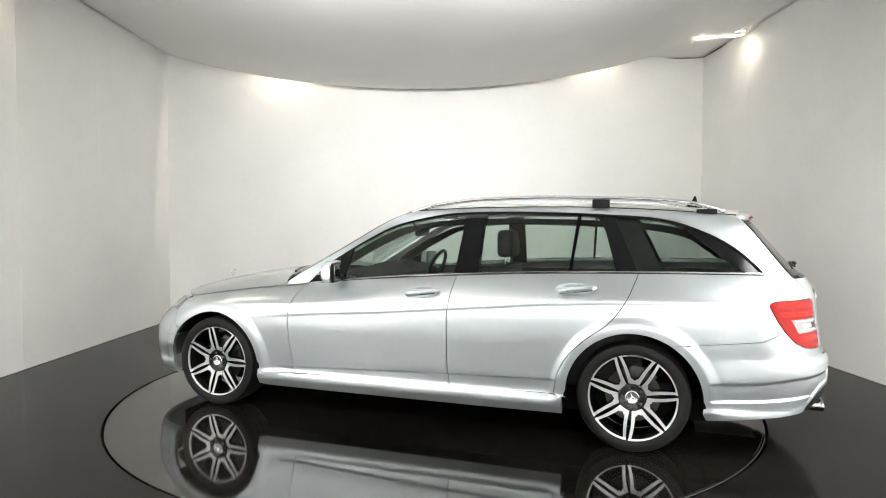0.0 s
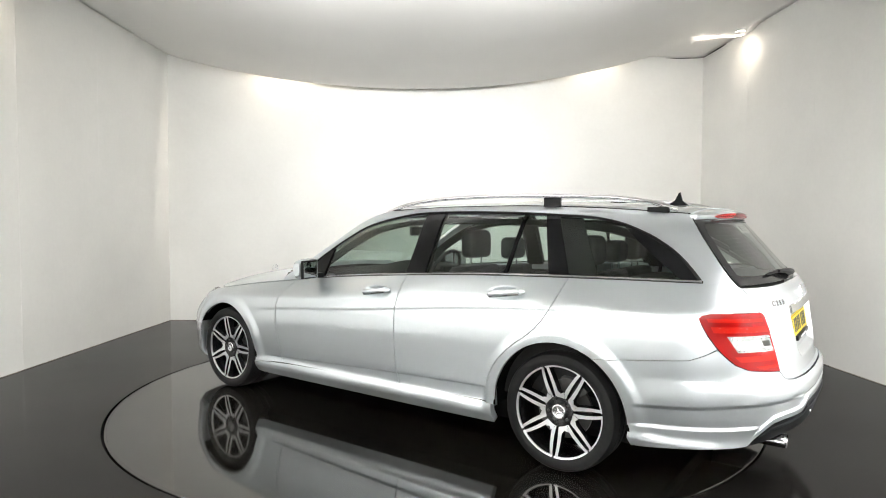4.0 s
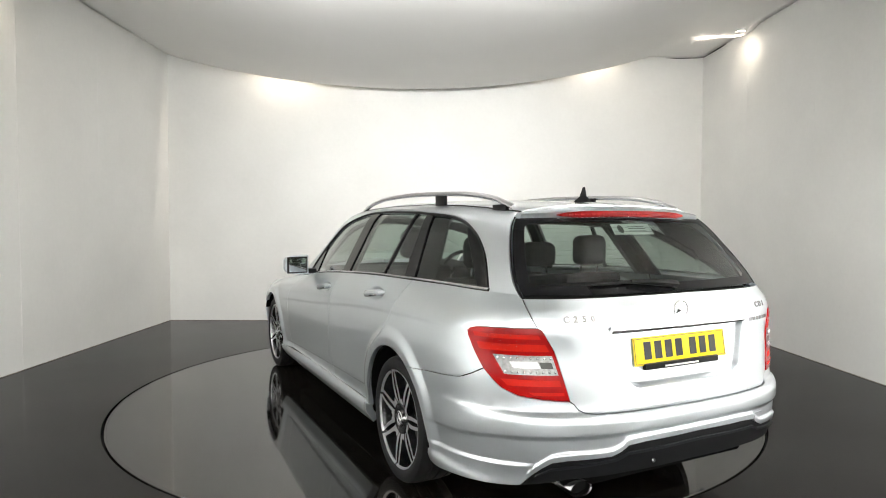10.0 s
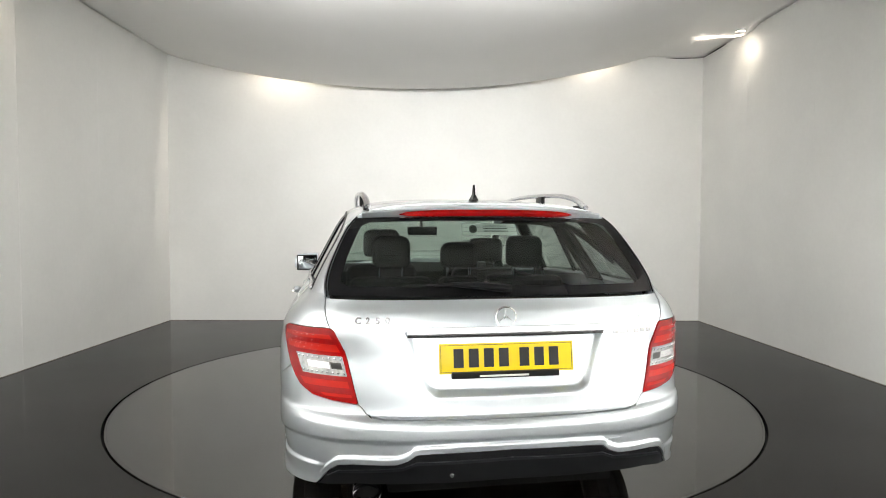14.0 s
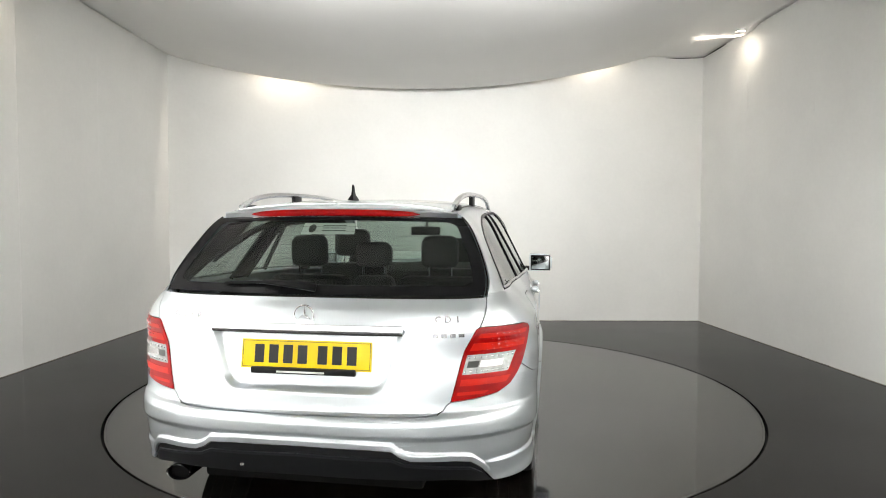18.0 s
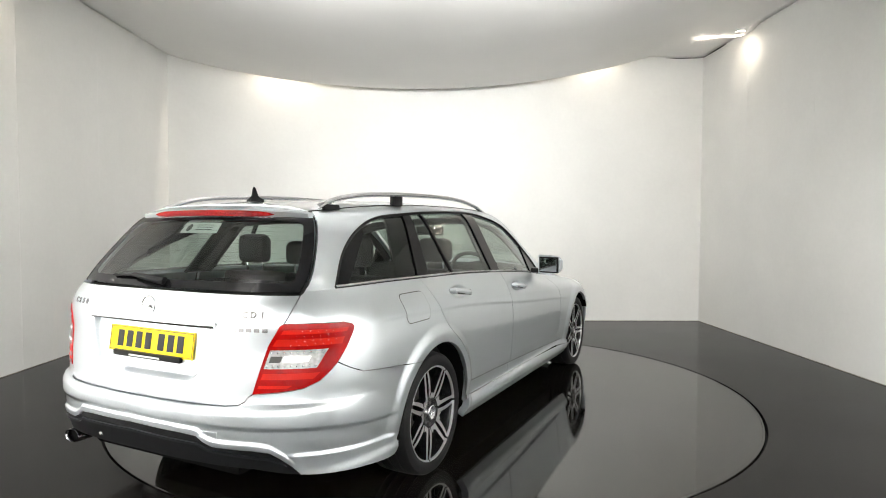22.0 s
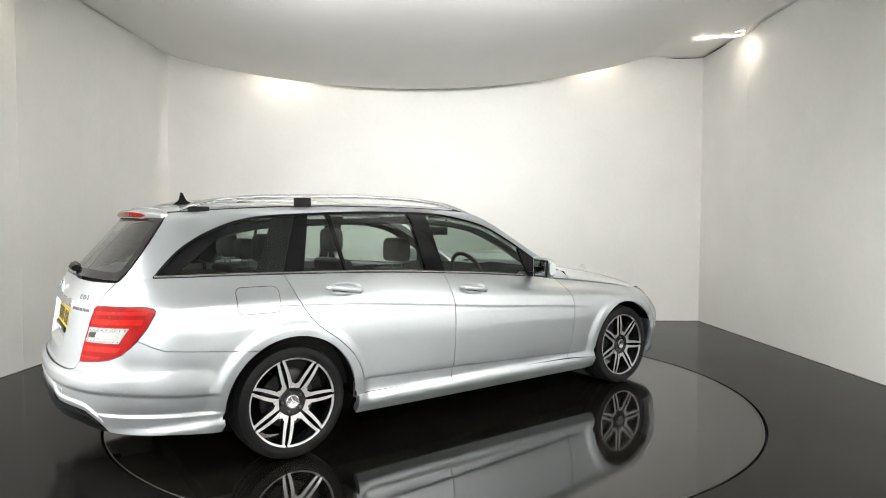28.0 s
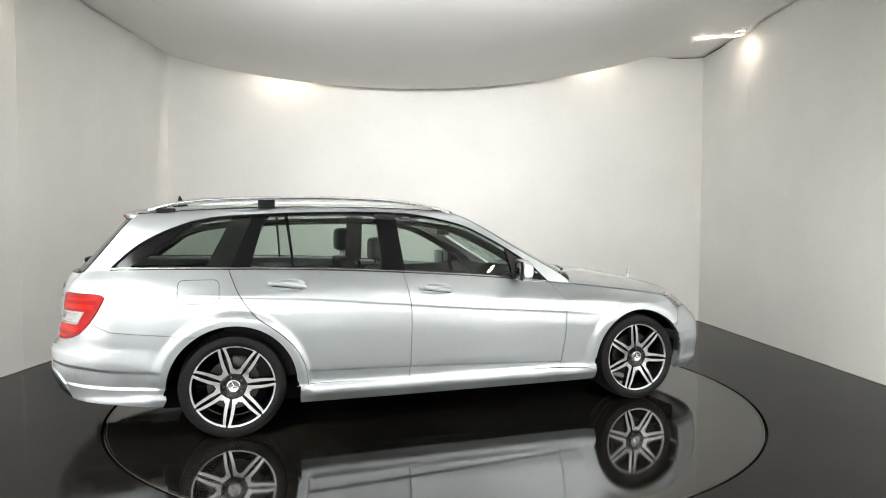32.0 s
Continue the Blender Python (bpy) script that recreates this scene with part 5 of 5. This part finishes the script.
    for k in range(5):
        a = TAU * k / 5 + 0.3
        bm = bmesh.new()
        lathe(bm, [(face - 0.020, 0.008), (face - 0.0045, 0.008), (face - 0.003, 0.006), (face - 0.003, 0.0)], 6, "x", (0, 0.056 * math.cos(a), 0.056 * math.sin(a)))
        part("wheel_bolt", bm, M_DISC, hub)
    bm = bmesh.new()
    lathe(bm, [(face - 0.014, 0.0385), (face - 0.004, 0.0375), (face - 0.002, 0.034), (face - 0.004, 0.031), (face - 0.005, 0.0)], 36, "x")
    cap = part("hub_cap", bm, M_ALU, hold, "silver cap with a chrome ring")
    bm = bmesh.new()
    lathe(bm, [(face - 0.006, 0.0350), (face - 0.0005, 0.0340), (face - 0.0005, 0.029), (face - 0.006, 0.0285)], 36, "x")
    for k in range(3):
        a = TAU * (k / 3 + 0.25)
        d, s = Vector((0, math.cos(a), math.sin(a))), Vector((0, -math.sin(a), math.cos(a)))
        c = Vector((face - 0.003, 0, 0))
        v = [bm.verts.new(p) for p in (c + d * 0.030, c + s * 0.006 + d * 0.002, c + Vector((0.003, 0, 0)), c - s * 0.006 + d * 0.002)]
        bm.faces.new((v[0], v[1], v[2])), bm.faces.new((v[0], v[2], v[3]))
    part("cap_badge", bm, M_CHROME, cap, "chrome ring badge", smooth=False)
    bm = bmesh.new()
    lathe(bm, [(face - 0.085, 0.06), (face - 0.075, 0.075), (face - 0.075, 0.150), (face - 0.095, 0.150), (face - 0.095, 0.06)], 56, "x")
    part("brake_disc", bm, M_DISC, hold, "steel brake disc")
    bm = bmesh.new()
    lathe(bm, [(face - 0.11, 0.105), (face - 0.058, 0.108), (face - 0.055, 0.150), (face - 0.065, 0.168), (face - 0.11, 0.168), (face - 0.11, 0.105)], 12, "x", (0, 0, 0), radians(20), radians(75))
    part("brake_caliper", bm, M_DISC, hold)
    return hold


def build_wheels():
    first = build_wheel("wheel")
    first.parent = CAR
    px = 0.742
    places = [(px, 0.0, 0), (px - 0.012, 2.76, 0), (-px, 0.0, 180), (-px + 0.012, 2.76, 180)]
    for k, (x, y, turn) in enumerate(places):
        spin = (16, 7, 19.7, 12)[k]
        m = Matrix.Translation(Vector((x + OFF[0], y + OFF[1], 0.3070))) @ pose(0, 0, 0, 0, 0, turn) @ pose(0, 0, 0, spin)
        if k == 0:
            first.matrix_basis = m
        else:
            copy_thing(first, m)


build_wheels()


def build_cabin():
    bm = bmesh.new()
    box(bm, (-0.66, -0.30, 0.30), (0.66, 2.0, 0.36), 0.01)
    carpart("cabin_floor", bm, M_TRIM)

    def liner(bm):
        box(bm, (0.715, -0.05, 0.33), (0.745, 2.0, 0.86), 0.012)
        box(bm, (0.665, 0.0, 0.84), (0.735, 1.85, 0.905), 0.02)
        box(bm, (0.60, 0.30, 0.70), (0.72, 0.80, 0.75), 0.02)
        box(bm, (0.60, 1.15, 0.68), (0.72, 1.60, 0.73), 0.02)
    both_sides("door_trim", liner, M_TRIM, "dark inner door trim")
    patch("headliner", [(0.0, -0.50), (0.45, -0.48), (0.46, 1.30), (0.0, 1.38)], roof, M_LINER, CAR, both=True, lift=-0.035, flange=0.0, gap=0.05, off=OFF)
    inner = dict(lift=-0.035, flange=0.012, gap=0.03)
    pair("pillar_trim", [(-0.33, 1.235), (-0.50, 1.11), (-0.66, 1.0), (-0.80, 0.985), (-0.62, 1.20), (-0.53, 1.29), (-0.30, 1.32)], side, M_TRIM, **inner)
    pair("pillar_trim", [(0.22, 1.34), (0.0, 1.33), (-0.17, 0.99), (0.05, 0.985)], side, M_TRIM, **inner)
    pair("pillar_trim", [(1.00, 1.34), (0.90, 1.345), (0.90, 0.96), (1.03, 0.955)], side, M_TRIM, **inner)

    # padded trim along the roof edge and the front pillar, behind the panes
    cant = [(y, z) for y, z in DLO_TOP if -0.50 < y < 2.0]
    low = [(y - (0.055 if y > 1.2 else 0.0), z - (0.028 if y > 1.2 else 0.042)) for y, z in cant]
    pair("roof_trim", [*cant, *low[::-1]], side, M_TRIM, lift=-0.05, flange=0.012, gap=0.03, inset=0.0)

    def seat_at(x, y, wide, back_z, head_z, lean):
        seat = tagged(new("car_seat"), "black leather car seat")
        seat.parent, seat.location = CAR, (x + OFF[0], y + OFF[1], 0.36)
        bm = bmesh.new()
        box(bm, (-wide, -0.05, 0.0), (wide, 0.46, 0.19), 0.05, 3)
        part("cushion", bm, M_SEAT, seat)
        bm = bmesh.new()
        vs = box(bm, (-wide, -0.13, 0.14), (wide, 0.0, back_z - 0.36), 0.05, 3)
        for v in bm.verts:
            v.co.y -= lean * (v.co.z - 0.14)
            v.co.x *= 1 - 0.22 * max(0, (v.co.z - 0.35) / 0.4) ** 1.5
        part("backrest", bm, M_SEAT, seat)
        yb = -0.065 - lean * (back_z - 0.36 - 0.14)
        bm = bmesh.new()
        hw = 0.118 if wide > 0.245 else 0.098
        box(bm, (-hw, yb - 0.055, back_z - 0.36 + 0.045), (hw, yb + 0.05, head_z - 0.36), 0.048, 5)
        for v in bm.verts:
            v.co.x *= 1 - 0.12 * max(0, (v.co.z - (head_z - 0.40)) / 0.05)
        head = part("headrest", bm, M_SEAT, seat)
        for sx in (-0.06, 0.06):
            bm = bmesh.new()
            tube(bm, [(sx, yb, back_z - 0.37), (sx, yb, back_z - 0.30)], 0.006, 8)
            part("headrest_post", bm, M_CHROME, head, "chrome post")
        return seat
    seat_at(-0.36, 0.99, 0.25, 1.00, 1.225, 0.22)
    seat_at(0.36, 1.11, 0.25, 0.96, 1.165, 0.20)
    for x, wide, head in ((-0.36, 0.24, 1.20), (0.0, 0.12, 1.165), (0.36, 0.24, 1.20)):
        seat_at(x, 0.20, wide, 0.985, head, 0.22)
    bm = bmesh.new()
    box(bm, (-0.62, -0.78, 0.915), (0.62, -0.02, 0.935), 0.006)
    carpart("load_cover", bm, M_TRIM, "dark roller load cover")
    bm = bmesh.new()
    box(bm, (-0.62, -0.82, 0.33), (0.62, -0.76, 0.97), 0.02)
    carpart("tailgate_trim", bm, M_TRIM)
    # dashboard, wheel, mirror
    bm = bmesh.new()
    rows = []
    for i in range(17):
        u = -1 + 2 * i / 16
        x = 0.70 * u
        bulge = 0.05 * bell(np.array(x - 0.36), 0.16)
        prof = ((2.25, 0.88), (2.0, 0.93 + float(bulge) * 0.4), (1.80, 0.925 + float(bulge)), (1.70, 0.88), (1.68, 0.70), (1.78, 0.50), (2.1, 0.45))
        rows.append([bm.verts.new((x * (0.98 if p[0] < 2.2 else 0.9), p[0], p[1])) for p in prof])
    for a, b in zip(rows, rows[1:]):
        for k in range(6):
            bm.faces.new((a[k], a[k + 1], b[k + 1], b[k]))
    carpart("dashboard", bm, M_TRIM, "dark moulded dashboard")
    bm = bmesh.new()
    ring = []
    rr, n, m = 0.178, 40, 8
    for i in range(n):
        a = TAU * i / n
        ring.append([bm.verts.new(((rr + 0.015 * math.cos(TAU * k / m)) * math.cos(a), 0.015 * math.sin(TAU * k / m), (rr + 0.015 * math.cos(TAU * k / m)) * math.sin(a))) for k in range(m)])
    for i in range(n):
        a, b = ring[i], ring[(i + 1) % n]
        for k in range(m):
            bm.faces.new((a[k], a[(k + 1) % m], b[(k + 1) % m], b[k]))
    wheel = carpart("steering_wheel", bm, M_SEAT, "black leather steering wheel")
    wheel.matrix_basis = Matrix.Translation(Vector(OFF)) @ pose(0.36, 1.58, 0.88, 24)
    bm = bmesh.new()
    box(bm, (-0.17, -0.008, -0.02), (0.17, 0.012, 0.02), 0.006)
    box(bm, (-0.06, -0.02, -0.06), (0.06, 0.02, 0.05), 0.018)
    box(bm, (-0.02, -0.008, -0.17), (0.02, 0.012, 0.0), 0.006)
    part("wheel_boss", bm, M_TRIM, wheel)
    bm = bmesh.new()
    box(bm, (-0.115, 1.535, 1.172), (0.115, 1.570, 1.240), 0.014, 3)
    tube(bm, [(0, 1.57, 1.21), (0, 1.64, 1.29)], 0.012, 8)
    carpart("interior_mirror", bm, M_BLACK, "black rear-view mirror")
    for x in (-0.36, 0.36):
        bm = bmesh.new()
        box(bm, (x - 0.17, 1.33, 1.30), (x + 0.17, 1.45, 1.32), 0.008)
        carpart("sun_visor", bm, M_LINER, "grey sun visor")


build_cabin()


def motions():
    rows = [(t, pose(0, 0, 0, 0, 0, a)) for t, a in TURN]
    walk(CAR, rows)
    walk(TABLE, rows)


motions()
